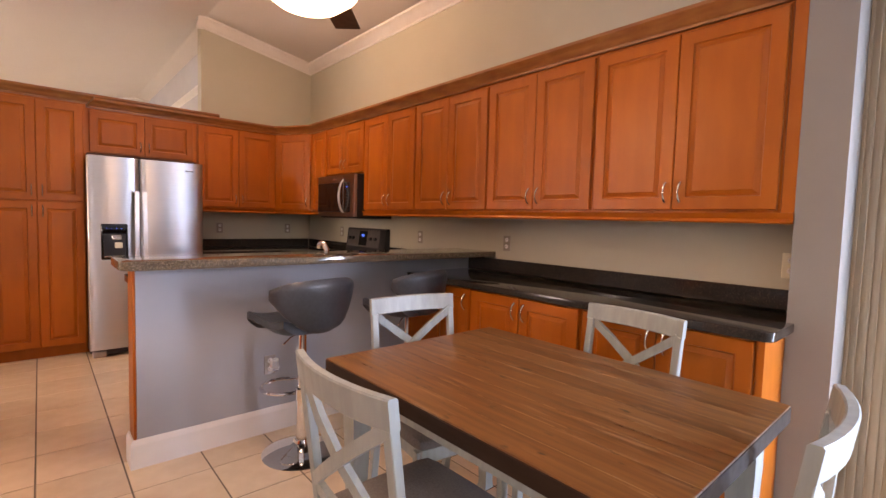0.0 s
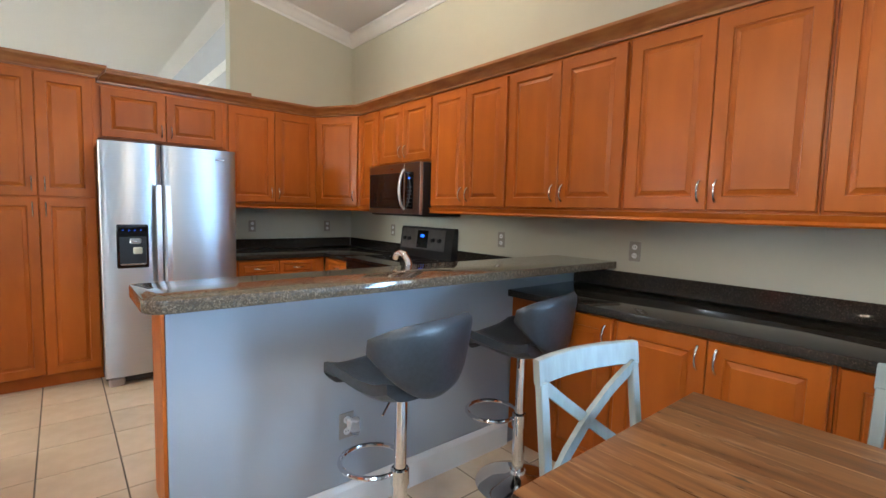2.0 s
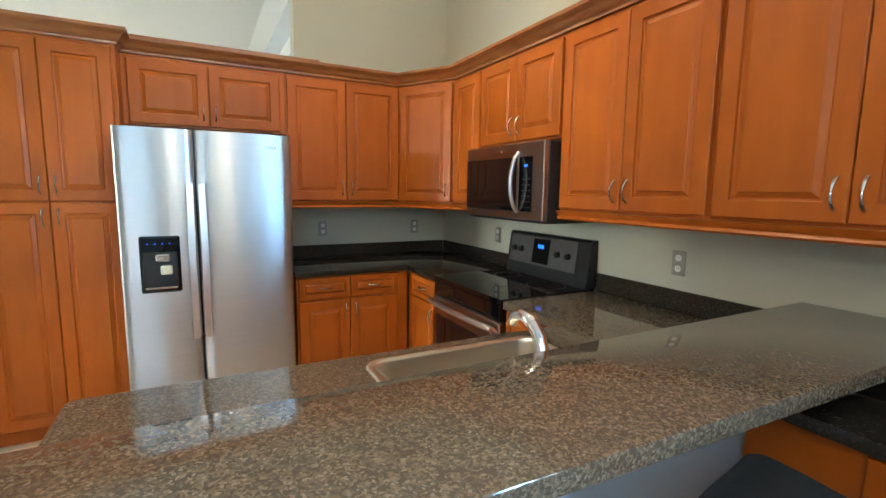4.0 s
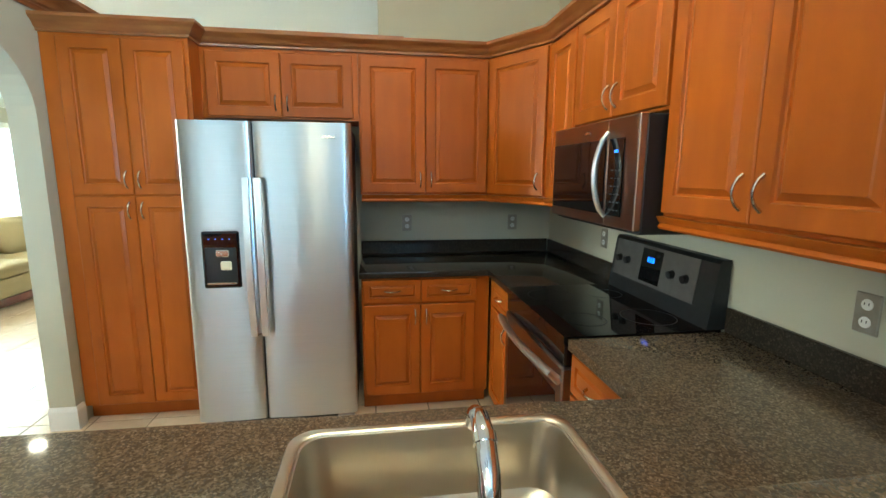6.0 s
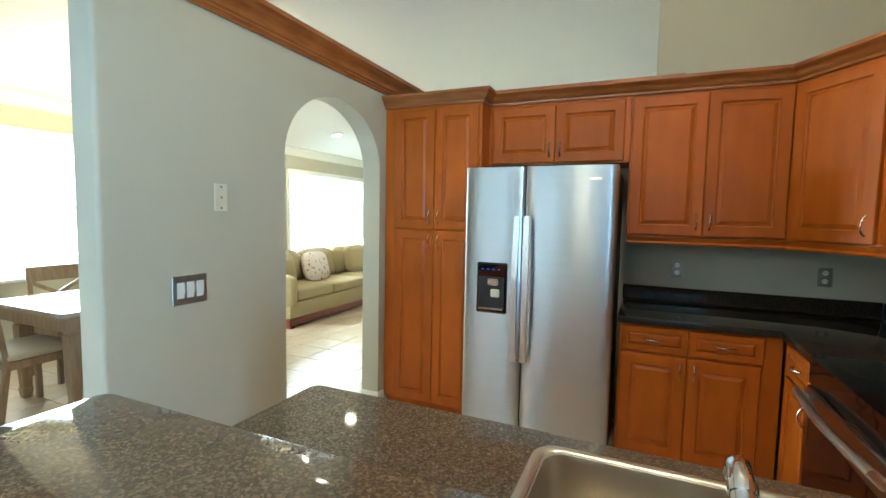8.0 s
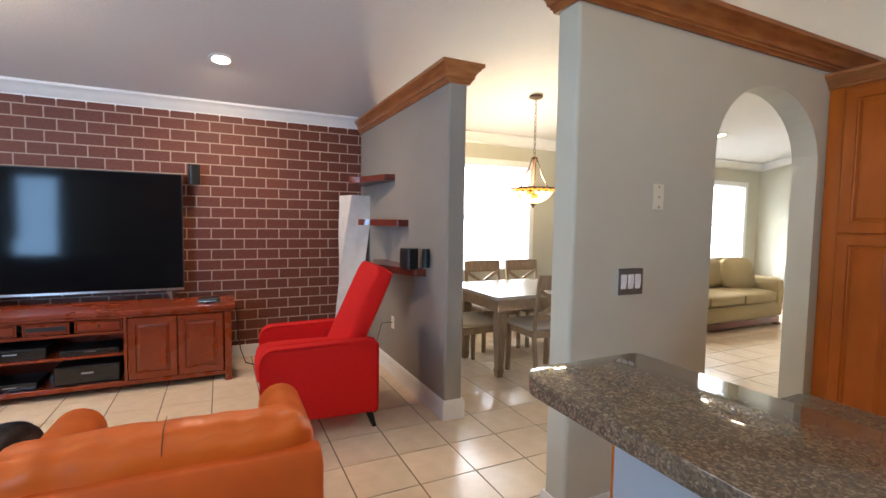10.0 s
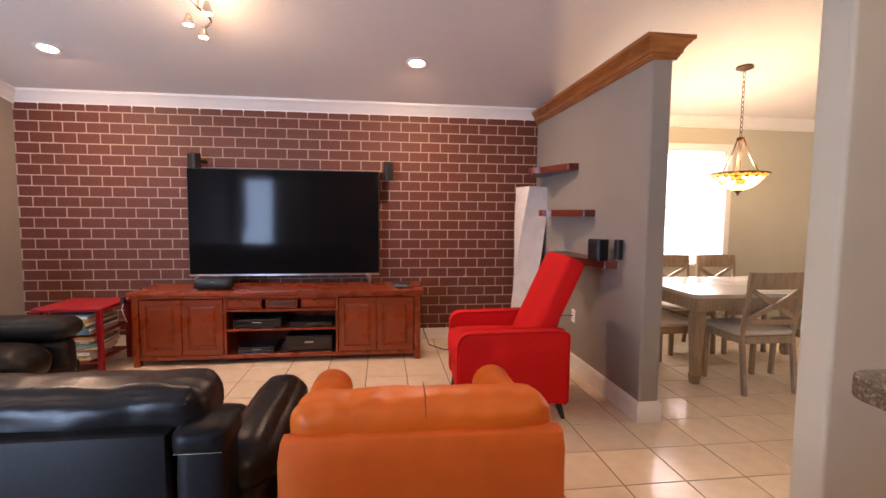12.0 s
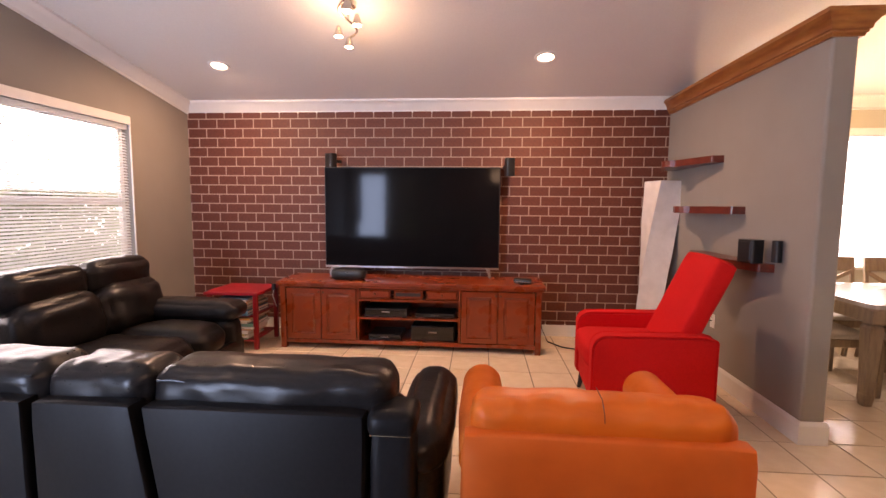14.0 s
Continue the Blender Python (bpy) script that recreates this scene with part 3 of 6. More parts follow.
def cabinet(name, at, rz, w, h, d, fronts, label, toe=0.0, group="", body_h=None):
    """A cabinet unit. Local x runs along its front, y into the wall. fronts: (kind, x, z, w, h, pull x, pull z, lying)."""
    th = thing(name, at, label, "cabinet", group, rz)
    body = bx(0, w, 0.0, d, toe, body_h or h)
    if body_h:
        bx(0, w, 0.0, 0.018, body_h, h, 0, body)
    if toe:
        bx(0.0, w, 0.06, d, 0, toe, 0, body)
    part("body", body, CHERRY, th)
    for kind, x, z, fw, fh, px, pz, lying in fronts:
        f = part(kind, panel_bm(fw - 0.004, fh - 0.004), CHERRY, th, at=(x + 0.002, -0.001, z + 0.002))
        b = bow()
        if lying:
            bmesh.ops.rotate(b, cent=(0, 0, 0), matrix=Matrix.Rotation(radians(90), 3, "Y"), verts=b.verts)
        part("handle", b, NICKEL, f, "satin nickel bow handle", True, at=(px, -0.0205, pz))
    return th


def pair(x, z, w, h, low=True, off=0.035):
    """Two doors that meet in the middle, pulls at the lower or upper ends."""
    pz = 0.085 if low else h - 0.085
    return [("door", x, z, w / 2, h, w / 2 - off, pz, 0), ("door", x + w / 2, z, w / 2, h, off, pz, 0)]


UZ0, UZ1 = 1.37, 2.232
up_group = "upper kitchen cabinets"
# pantry and refrigerator surround
cabinet("pantry_cabinet", (0.945, 7.44, 0), 0, 0.745, 2.24, 0.505, pair(0.085, 1.375, 0.64, 0.848) + pair(0.085, 0.105, 0.64, 1.265, False),
        "tall cherry wood pantry cabinet with four raised-panel doors", 0.1)
cabinet("over_fridge_cabinet", (1.69, 7.60, 1.83), 0, 0.92, 0.408, 0.345, pair(0.03, 0.01, 0.86, 0.378), "short cherry wood cabinet above the refrigerator", group=up_group)
cabinet("upper_cabinet", (2.612, 7.60, UZ0), 0, 0.835, UZ1 - UZ0 + 0.005, 0.345, pair(0.01, 0.01, 0.82, 0.842), "cherry wood upper cabinet with two raised-panel doors beside the refrigerator", group=up_group)


def diagonal_cabinet():
    A, B = Vector((3.449, 7.60)), Vector((3.71, 7.165))
    th = thing("corner_cabinet", (A.x, A.y, 0), "cherry wood diagonal corner upper cabinet with one door", "cabinet", up_group)
    o = [(0, 0), (B.x - A.x, B.y - A.y), (EX - 0.005 - A.x, B.y - A.y), (EX - 0.005 - A.x, KY - 0.005 - A.y), (0, KY - 0.005 - A.y)]
    part("body", prism(o, "z", UZ0, UZ1 + 0.005), CHERRY, th)
    w, ang = (B - A).length, math.degrees(math.atan2(B.y - A.y, B.x - A.x))
    f = part("door", panel_bm(w - 0.05, 0.842), CHERRY, th)
    f.matrix_basis = Matrix.Translation((0, 0, UZ0 + 0.01)) @ rotz(ang) @ Matrix.Translation((0.025, -0.001, 0))
    part("handle", bow(), NICKEL, f, "satin nickel bow handle", True, at=(w - 0.09, -0.0205, 0.085))


diagonal_cabinet()
d_up = EX - 3.71 - 0.004
cabinet("upper_cabinet", (3.71, 7.163, UZ0), -90, 0.35, UZ1 - UZ0 + 0.005, d_up, [("door", 0.015, 0.01, 0.33, 0.842, 0.295, 0.085, 0)], "narrow cherry wood upper cabinet with one raised-panel door", group=up_group)
cabinet("over_microwave_cabinet", (3.71, 6.811, 1.735), -90, 0.76, UZ1 - 1.73, d_up, pair(0.01, 0.01, 0.745, 0.477), "short cherry wood cabinet above the microwave", group=up_group)
edges = [6.048, 5.255, 4.44, 3.63, 2.75]
for a, b in zip(edges, edges[1:]):
    cabinet("upper_cabinet", (3.71, a - 0.001, UZ0), -90, a - b - 0.002, UZ1 - UZ0 + 0.005, d_up, pair(0.008, 0.01, a - b - 0.018, 0.842), "cherry wood upper cabinet with two raised-panel doors", group=up_group)
setting("trim_cabinet_filler", bx(3.70, EX - 0.003, 2.701, 2.747, UZ0, UZ1 + 0.005), CHERRY, "cherry wood end panel of the upper cabinets")

CCROWN = [(0, 0), (0.010, 0), (0.012, 0.014), (0.024, 0.022), (0.03, 0.036), (0.046, 0.052), (0.052, 0.056), (0.062, 0.068), (0.062, 0.084), (0, 0.084)]
setting("trim_cabinet_crown", sweep([(0.942, 7.438), (1.692, 7.438), (1.692, 7.598), (3.449, 7.598), (3.708, 7.165), (3.708, 2.701)], CCROWN, 2.24), CROWN_WOOD, "stained wood crown along the cabinet tops", True)
tops = prism([(0.945, 7.44), (1.69, 7.44), (1.69, 7.60), (3.45, 7.60), (3.71, 7.165), (3.71, 2.701), (EX - 0.003, 2.701), (EX - 0.003, KY - 0.003), (0.945, KY - 0.003)], "z", 2.243, 2.257)
setting("trim_cabinet_tops", tops, CHERRY, "dusty cabinet tops behind the crown")
RAIL = [(-0.02, 0), (0.006, 0), (0.012, 0.008), (0.004, 0.02), (0.012, 0.03), (0.02, 0.045), (-0.02, 0.045)]
setting("trim_light_rail_back", sweep([(2.62, 7.59), (3.449, 7.59), (3.70, 7.165), (3.70, 6.812)], RAIL, UZ0 - 0.046), CHERRY, "stained light rail under the upper cabinets")
setting("trim_light_rail", sweep([(3.70, 6.045), (3.70, 2.701)], RAIL, UZ0 - 0.046), CHERRY, "stained light rail under the upper cabinets")

# base cabinets
CZ = 0.875
base = "base kitchen cabinets"


def drawers_over_doors(w, dh=0.15, inset=0.0):
    h = CZ - 0.10
    half = (w - inset) / 2
    out = []
    for i in range(2):
        x = 0.01 + i * (half - 0.01)
        out.append(("drawer", x, 0.10 + h - dh - 0.01, half - 0.012, dh, (half - 0.012) / 2, dh / 2, 1))
    return out + pair(0.01, 0.11, w - inset - 0.03, h - dh - 0.03, False)


cabinet("base_cabinet", (2.612, 7.335, 0), 0, 0.80, CZ, 0.61, drawers_over_doors(0.80, inset=0.07), "cherry wood base cabinet with two drawers over two doors", 0.1, base)
cabinet("base_cabinet", (3.425, 7.33, 0), -90, 0.48, CZ, 0.61, [("drawer", 0.09, 0.715, 0.38, 0.15, 0.19, 0.075, 1), ("door", 0.09, 0.11, 0.38, 0.595, 0.34, 0.51, 0)], "cherry wood base cabinet with one drawer beside the range", 0.1, base)
cabinet("drawer_cabinet", (3.425, 6.075, 0), -90, 0.395, CZ, 0.61, [("drawer", 0.01, 0.715, 0.36, 0.15, 0.18, 0.075, 1), ("drawer", 0.01, 0.42, 0.36, 0.285, 0.18, 0.2, 1), ("drawer", 0.01, 0.11, 0.36, 0.3, 0.18, 0.2, 1)], "cherry wood drawer cabinet between range and sink counter", 0.1, base)
cabinet("sink_cabinet", (3.42, 5.66, 0), 180, 0.9, CZ, 0.585, drawers_over_doors(0.9), "cherry wood sink cabinet with two doors", 0.1, base, 0.66)
cabinet("base_cabinet", (2.515, 5.66, 0), 180, 0.74, CZ, 0.585, drawers_over_doors(0.74), "cherry wood base cabinet at the end of the peninsula", 0.1, base)
h_d = CZ - 0.115
cabinet("dining_base_cabinet", (3.43, 4.92, 0), -90, 0.64, CZ, 0.605, [("door", 0.27, 0.11, 0.36, h_d, 0.32, h_d - 0.09, 0)], "cherry wood base cabinet with one door against the half wall", 0.1, base)
for a, w_d in ((4.279, 0.787), (3.489, 0.765)):
    cabinet("dining_base_cabinet", (3.43, a, 0), -90, w_d, CZ, 0.605, pair(0.008, 0.11, w_d - 0.017, h_d, False), "cherry wood base cabinet with two raised-panel doors under the buffet counter", 0.1, base)
setting("trim_base_end", bx(3.41, 3.698, 2.70, 2.722, 0, CZ), CHERRY, "cherry wood end panel of the base cabinets")

# half wall of the peninsula and the counters
setting("wall_peninsula", bx(1.715, EX - 0.002, 4.93, 5.07, 0, 1.026), PAINT_BLUE, "slate grey painted half wall under the breakfast bar")
setting("trim_peninsula_end", bx(1.765, 1.785, 5.072, 5.62, 0.0, CZ), CHERRY, "cherry wood end panel of the peninsula")
setting("trim_peninsula_post", bx(1.702, 1.714, 4.935, 5.07, 0.0, 1.02), CHERRY, "cherry wood end panel of the bar")
setting("baseboard_peninsula", sweep([(1.70, 5.07), (1.70, 4.93), (3.42, 4.93)], [(u, v * 1.05) for u, v in BASE]), WHITE, "white painted baseboard")


def slab_outline(pts, radii, n=6):
    """Rounds the corners of an outline."""
    out = []
    for i, p in enumerate(pts):
        p, a, b = Vector(p), Vector(pts[i - 1]), Vector(pts[(i + 1) % len(pts)])
        r = radii[i]
        if not r:
            out.append(tuple(p))
            continue
        u, v = (a - p).normalized(), (b - p).normalized()
        c = p + u * r + v * r
        for k in range(n + 1):
            t = k / n
            q = p + u * r * (1 - t) ** 2 + v * r * t ** 2
            s, e = p + u * r, p + v * r
            ang0, ang1 = math.atan2(s.y - c.y, s.x - c.x), math.atan2(e.y - c.y, e.x - c.x)
            d = (ang1 - ang0 + math.pi) % (2 * math.pi) - math.pi
            q = c + Vector((math.cos(ang0 + d * t), math.sin(ang0 + d * t))) * r
            out.append((q.x, q.y))
    return out


def counter(name, pts, radii, z0, z1, material, label, category="countertop"):
    bm = prism(slab_outline(pts, radii), "z", z0, z1)
    bmesh.ops.recalc_face_normals(bm, faces=bm.faces)
    e = [e for e in bm.edges if abs(e.verts[0].co.z - e.verts[1].co.z) < 1e-6]
    bmesh.ops.bevel(bm, geom=e, offset=0.004, segments=2, affect="EDGES", profile=0.5)
    th = thing(name, (0, 0, 0), label, category)
    part("slab", bm, material, th, "", True)
    return th


bar_th = counter("breakfast_bar_top", [(1.63, 4.705), (4.035, 4.64), (4.035, 5.085), (1.63, 5.085)], (0.07, 0.0, 0.0, 0.03), 1.028, 1.07, GRANITE, "polished brown speckled granite bar top on the half wall")
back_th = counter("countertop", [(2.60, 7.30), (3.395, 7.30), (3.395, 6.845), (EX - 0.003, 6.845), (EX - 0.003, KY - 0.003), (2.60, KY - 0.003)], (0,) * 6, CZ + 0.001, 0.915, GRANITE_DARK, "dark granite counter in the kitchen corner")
hx0, hx1, hy0, hy1 = 2.50, 3.16, 5.155, 5.575


def sink_counter():
    """The counter of the peninsula with the opening for the sink."""
    bm = bmesh.new()
    prism(slab_outline([(1.75, 5.074), (hx0 + 0.02, 5.074), (hx0 + 0.02, 5.65), (1.75, 5.655)], (0, 0, 0, 0.03)), "z", CZ + 0.001, 0.915, bm)
    bx(hx0 + 0.02, hx1 - 0.02, 5.074, hy0 + 0.02, CZ + 0.001, 0.915, 0, bm)
    bx(hx0 + 0.02, hx1 - 0.02, hy1 - 0.02, 5.645, CZ + 0.001, 0.915, 0, bm)
    prism([(hx1 - 0.02, 5.074), (EX - 0.003, 5.074), (EX - 0.003, 6.077), (3.395, 6.077), (3.395, 5.63), (hx1 - 0.02, 5.64)], "z", CZ + 0.001, 0.915, bm)
    th = thing("countertop", (0, 0, 0), "polished brown speckled granite counter with a sink cut-out", "countertop")
    part("slab", bm, GRANITE, th)
    return th


sink_th = sink_counter()
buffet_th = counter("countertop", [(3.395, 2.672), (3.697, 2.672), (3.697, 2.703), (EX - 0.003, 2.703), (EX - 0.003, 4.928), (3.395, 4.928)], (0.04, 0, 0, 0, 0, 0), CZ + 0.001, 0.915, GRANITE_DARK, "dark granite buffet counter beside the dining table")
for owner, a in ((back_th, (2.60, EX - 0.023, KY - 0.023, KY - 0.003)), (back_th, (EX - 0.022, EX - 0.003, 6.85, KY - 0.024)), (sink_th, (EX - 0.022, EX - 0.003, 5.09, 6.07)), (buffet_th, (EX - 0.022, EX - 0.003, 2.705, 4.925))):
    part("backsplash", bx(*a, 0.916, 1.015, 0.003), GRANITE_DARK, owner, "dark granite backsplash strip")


def refrigerator():
    th = thing("refrigerator", (2.125, 7.2, 0), "stainless steel side-by-side refrigerator with an ice dispenser", "refrigerator")
    w, split = 0.905, -0.072
    x0, x1 = -w / 2, w / 2
    part("body", bx(x0 + 0.006, x1 - 0.006, 0.075, 0.70, 0.03, 1.765, 0.006), BLACK, th, "black textured cabinet")
    part("base_grille", bx(x0 + 0.04, x1 - 0.04, 0.03, 0.075, 0.02, 0.062, 0.003), BLACK, th, "black kick grille")
    for s in (x0 + 0.07, x1 - 0.07):
        part("foot", bx(s - 0.05, s + 0.05, 0.01, 0.06, 0.0, 0.06, 0.01), STEEL_DARK, th)
    # black strip stands in for the shade in the gap between the doors
    part("door_gap_shade", bx(split - 0.004, split + 0.004, 0.030, 0.074, 0.07, 1.77), BLACK, th, "black strip for the shaded gap between the doors")
    for nm, a, b in (("freezer_door", x0, split - 0.004), ("fridge_door", split + 0.004, x1)):
        bm = bmesh.new()
        n, prof = 12, []
        steps = [0.0, 0.002, 0.006, 0.014] + [0.014 + (b - a - 0.028) * k / n for k in range(1, n)] + [b - a - 0.014, b - a - 0.006, b - a - 0.002, b - a]
        for u in steps:
            t, e = u / (b - a), min(u, b - a - u)
            prof.append((a + u, 0.008 - 0.010 * (1 - (2 * t - 1) ** 2) + 0.012 * max(0.0, 1 - e / 0.014) ** 2.2))
        prism(prof + [(b, 0.07), (a, 0.07)], "z", 0.07, 1.778, bm)
        d = part(nm, bm, STEEL, th, "brushed stainless steel door", True)
        if nm == "freezer_door":
            disp = part("dispenser", bx(-0.362, -0.165, -0.012, 0.02, 0.87, 1.19, 0.012, seg=3), BLACK_GLASS, d, "black ice and water dispenser")
            # the recess, its paddle and tray are one level too deep to nest, so they hang from the door
            part("dispenser_recess", bx(-0.345, -0.182, -0.0135, -0.0115, 0.90, 1.10, 0), BLACK, d, "dark recess")
            part("dispenser_nozzle", bx(-0.285, -0.215, -0.035, -0.012, 1.05, 1.09, 0.006), NICKEL, d, "grey dispenser nozzle")
            part("dispenser_paddle", bx(-0.265, -0.208, -0.025, -0.012, 0.975, 1.025, 0.006), IVORY, d, "pale dispenser paddle")
            part("dispenser_tray", bx(-0.34, -0.187, -0.022, -0.012, 0.895, 0.905, 0.002), NICKEL, d, "dispenser drip tray")
            for k in range(4):
                part("indicator", bx(-0.325 + k * 0.036, -0.320 + k * 0.036, -0.0135, -0.012, 1.145, 1.149), BLUE_LED, d)
        else:
            for k in range(5):
                part("badge_letter", bx(0.30 + k * 0.014, 0.309 + k * 0.014, -0.005, -0.001, 1.695, 1.707), NICKEL, d, "small metal badge bar")
    for s in (-0.029, 0.029):
        bm = bmesh.new()
        pts = [(split + s * 0.5, 0.0, 0.60)] + [(split + s * (1 + 0.1 * math.sin(math.pi * k / 8)), -0.05 - 0.016 * math.sin(math.pi * k / 8), 0.60 + 0.88 * k / 8) for k in range(9)] + [(split + s * 0.5, 0.0, 1.48)]
        prev = None
        for p in pts:
            cur = [bm.verts.new((p[0] + dx, p[1] + dy, p[2])) for dx, dy in ((-0.018, 0), (-0.017, -0.012), (0.017, -0.012), (0.018, 0))]
            if prev:
                for k in range(4):
                    bm.faces.new((prev[k], prev[(k + 1) % 4], cur[(k + 1) % 4], cur[k]))
            else:
                bm.faces.new(cur)
            prev = cur
        bm.faces.new(prev[::-1])
        part("handle", bm, BAR_STEEL, th, "flat satin steel bar handle")


refrigerator()


def microwave():
    th = thing("microwave", (3.60, 6.808, 1.30), "dark stainless over-the-range microwave with a curved handle", "microwave", rz=-90)
    w, h = 0.755, 0.425
    part("body", bx(0, w, 0.03, 0.43, 0.0, h - 0.005, 0.004), BLACK, th, "black microwave case")
    part("front", bx(0, w, 0.0, 0.03, 0.012, h - 0.005, 0.004), STEEL_DARK, th, "dark stainless front")
    part("window", bx(0.012, 0.532, -0.004, 0.0, 0.055, 0.345, 0.002), BLACK_GLASS, th, "black glass window")
    part("control_panel", bx(0.555, 0.668, -0.004, 0.0, 0.055, 0.345, 0.002), BLACK_GLASS, th, "black touch panel")
    part("display", bx(0.602, 0.628, -0.0055, -0.0042, 0.292, 0.302), BLUE_LED, th, "small blue clock display")
    for i in range(3):
        for j in range(6):
            part("key", bx(0.585 + i * 0.026, 0.602 + i * 0.026, -0.005, -0.0042, 0.075 + j * 0.03, 0.079 + j * 0.03), VINYL, th)
    part("door_seam", bx(0.540, 0.543, -0.0012, 0.0, 0.02, h - 0.01), NICKEL, th)
    part("badge", bx(0.34, 0.385, -0.003, 0.0, 0.375, 0.385), NICKEL, th, "small metal badge")
    part("vent_grille", bx(0.03, w - 0.03, 0.04, 0.30, -0.004, 0.0), BLACK, th)
    pts = [(0.548, -0.004 - 0.05 * math.sin(math.pi * k / 12) ** 0.6, 0.05 + 0.32 * k / 12) for k in range(13)]
    part("handle", tube(pts, 0.011, 10, radii=[0.012 - 0.002 * abs(k - 6) / 6 for k in range(13)]), BAR_STEEL, th, "curved satin steel handle", True)


microwave()


def kitchen_range():
    th = thing("range", (3.40, 6.84, 0), "black glass-top electric range with a dark stainless oven door", "range", rz=-90)
    w = 0.756
    part("body", bx(0.002, w - 0.002, 0.03, 0.615, 0.02, 0.895), BLACK, th, "black range case")
    top = prism([(0, -0.02), (w, -0.02), (w, 0.62), (0, 0.62)], "z", 0.896, 0.922)
    part("cooktop", top, BLACK_GLASS, th, "black glass cooktop")
    for cx, cy, r in ((0.19, 0.15, 0.11), (0.57, 0.15, 0.085), (0.19, 0.43, 0.085), (0.57, 0.43, 0.11)):
        part("burner_ring", lathe([(r - 0.002, 0), (r, 0.0004), (r + 0.002, 0)], 40, (cx, cy, 0.9223)), BLACK, th)
    part("control_strip", bx(0.004, w - 0.004, -0.012, 0.03, 0.80, 0.894, 0.006), BLACK_GLASS, th)
    d = part("oven_door", bx(0.004, w - 0.004, -0.018, 0.03, 0.235, 0.795, 0.006), STEEL_DARK, th, "dark stainless oven door")
    part("oven_window", bx(0.06, w - 0.06, -0.0195, -0.0182, 0.29, 0.68), BLACK_GLASS, d, "black glass oven window")
    pts = [(0.03, -0.018, 0.735)] + [(0.03 + (w - 0.06) * k / 12, -0.055 - 0.022 * math.sin(math.pi * k / 12), 0.77) for k in range(13)] + [(w - 0.03, -0.018, 0.735)]
    part("oven_handle", tube(pts, 0.017, 10), BAR_STEEL, d, "bowed satin steel handle", True)
    part("drawer", bx(0.004, w - 0.004, -0.014, 0.03, 0.05, 0.225, 0.006), STEEL_DARK, th, "dark stainless storage drawer")
    # leaning back guard with the clock
    g = part("back_guard", prism([(0.555, 0.922), (0.635, 0.922), (0.635, 1.195), (0.60, 1.195), (0.588, 1.18)], "x", 0, w), BLACK, th, "black control guard")
    f = lambda x0, x1, z0, z1, out=0.003: prism([(0.555 + (z - 0.922) * 0.132 - o, z) for z, o in ((z0, 0), (z1, 0), (z1, out), (z0, out))], "x", x0, x1)
    part("control_panel", f(0.025, 0.655, 0.995, 1.178, 0.004), PANEL_GREY, g, "dark stainless control panel")
    part("clock_window", f(0.265, 0.42, 1.01, 1.165, 0.0065), BLACK_GLASS, g)
    for k in range(3):
        part("clock_digit", f(0.315 + k * 0.019, 0.327 + k * 0.019, 1.105, 1.128, 0.0085), BLUE_LED, g, "lit blue digit")
    for x in (0.075, 0.15, 0.50, 0.59):
        b = lathe([(0, 0.022), (0.017, 0.022), (0.02, 0.0)], 18)
        bmesh.ops.rotate(b, cent=(0, 0, 0), matrix=Matrix.Rotation(radians(97.5 - 0), 3, "X"), verts=b.verts)
        part("knob", b, BLACK, g, "black control knob", True, at=(x, 0.575, 1.085))


kitchen_range()


def sink():
    th = thing("kitchen_sink", (hx0, hy0, 0.915), "stainless steel double-bowl drop-in sink in the granite counter", "sink")
    W, D = hx1 - hx0, hy1 - hy0
    def loop(x0, x1, y0, y1, r, z):
        return [(x, y, z) for x, y in slab_outline([(x0, y0), (x1, y0), (x1, y1), (x0, y1)], (r,) * 4, 6)]
    bm = bmesh.new()
    rings = [loop(0, W, 0, D, 0.06, 0.001), loop(0.004, W - 0.004, 0.004, D - 0.004, 0.058, 0.009), loop(0.018, W - 0.018, 0.018, D - 0.018, 0.05, 0.010), loop(0.024, W - 0.024, 0.024, D - 0.024, 0.048, 0.006)]
    ridge = [loop(0.027, W - 0.027, 0.027, D - 0.027, 0.047, 0.0085), loop(0.030, W - 0.030, 0.030, D - 0.030, 0.046, 0.0055)]
    bowls = [loop(0.033, W - 0.033, 0.033, D - 0.033, 0.055, 0.006), loop(0.036, W - 0.036, 0.036, D - 0.036, 0.055, -0.005), loop(0.045, W - 0.045, 0.045, D - 0.045, 0.06, -0.16), loop(0.075, W - 0.075, 0.075, D - 0.075, 0.06, -0.185)]
    rr = [[bm.verts.new(p) for p in l] for l in rings + ridge + bowls]
    for A, B in zip(rr, rr[1:]):
        for k in range(len(A)):
            bm.faces.new((A[k], A[(k + 1) % len(A)], B[(k + 1) % len(A)], B[k]))
    bm.faces.new(rr[-1])
    part("basin", bm, SINK_STEEL, th, "brushed steel basin with a raised rim", True)
    part("drain", lathe([(0, 0.004), (0.03, 0.004), (0.045, 0.0), (0.045, -0.006)], 24, (W / 2, D / 2, -0.182)), CHROME, th, "round strainer", True)


sink()


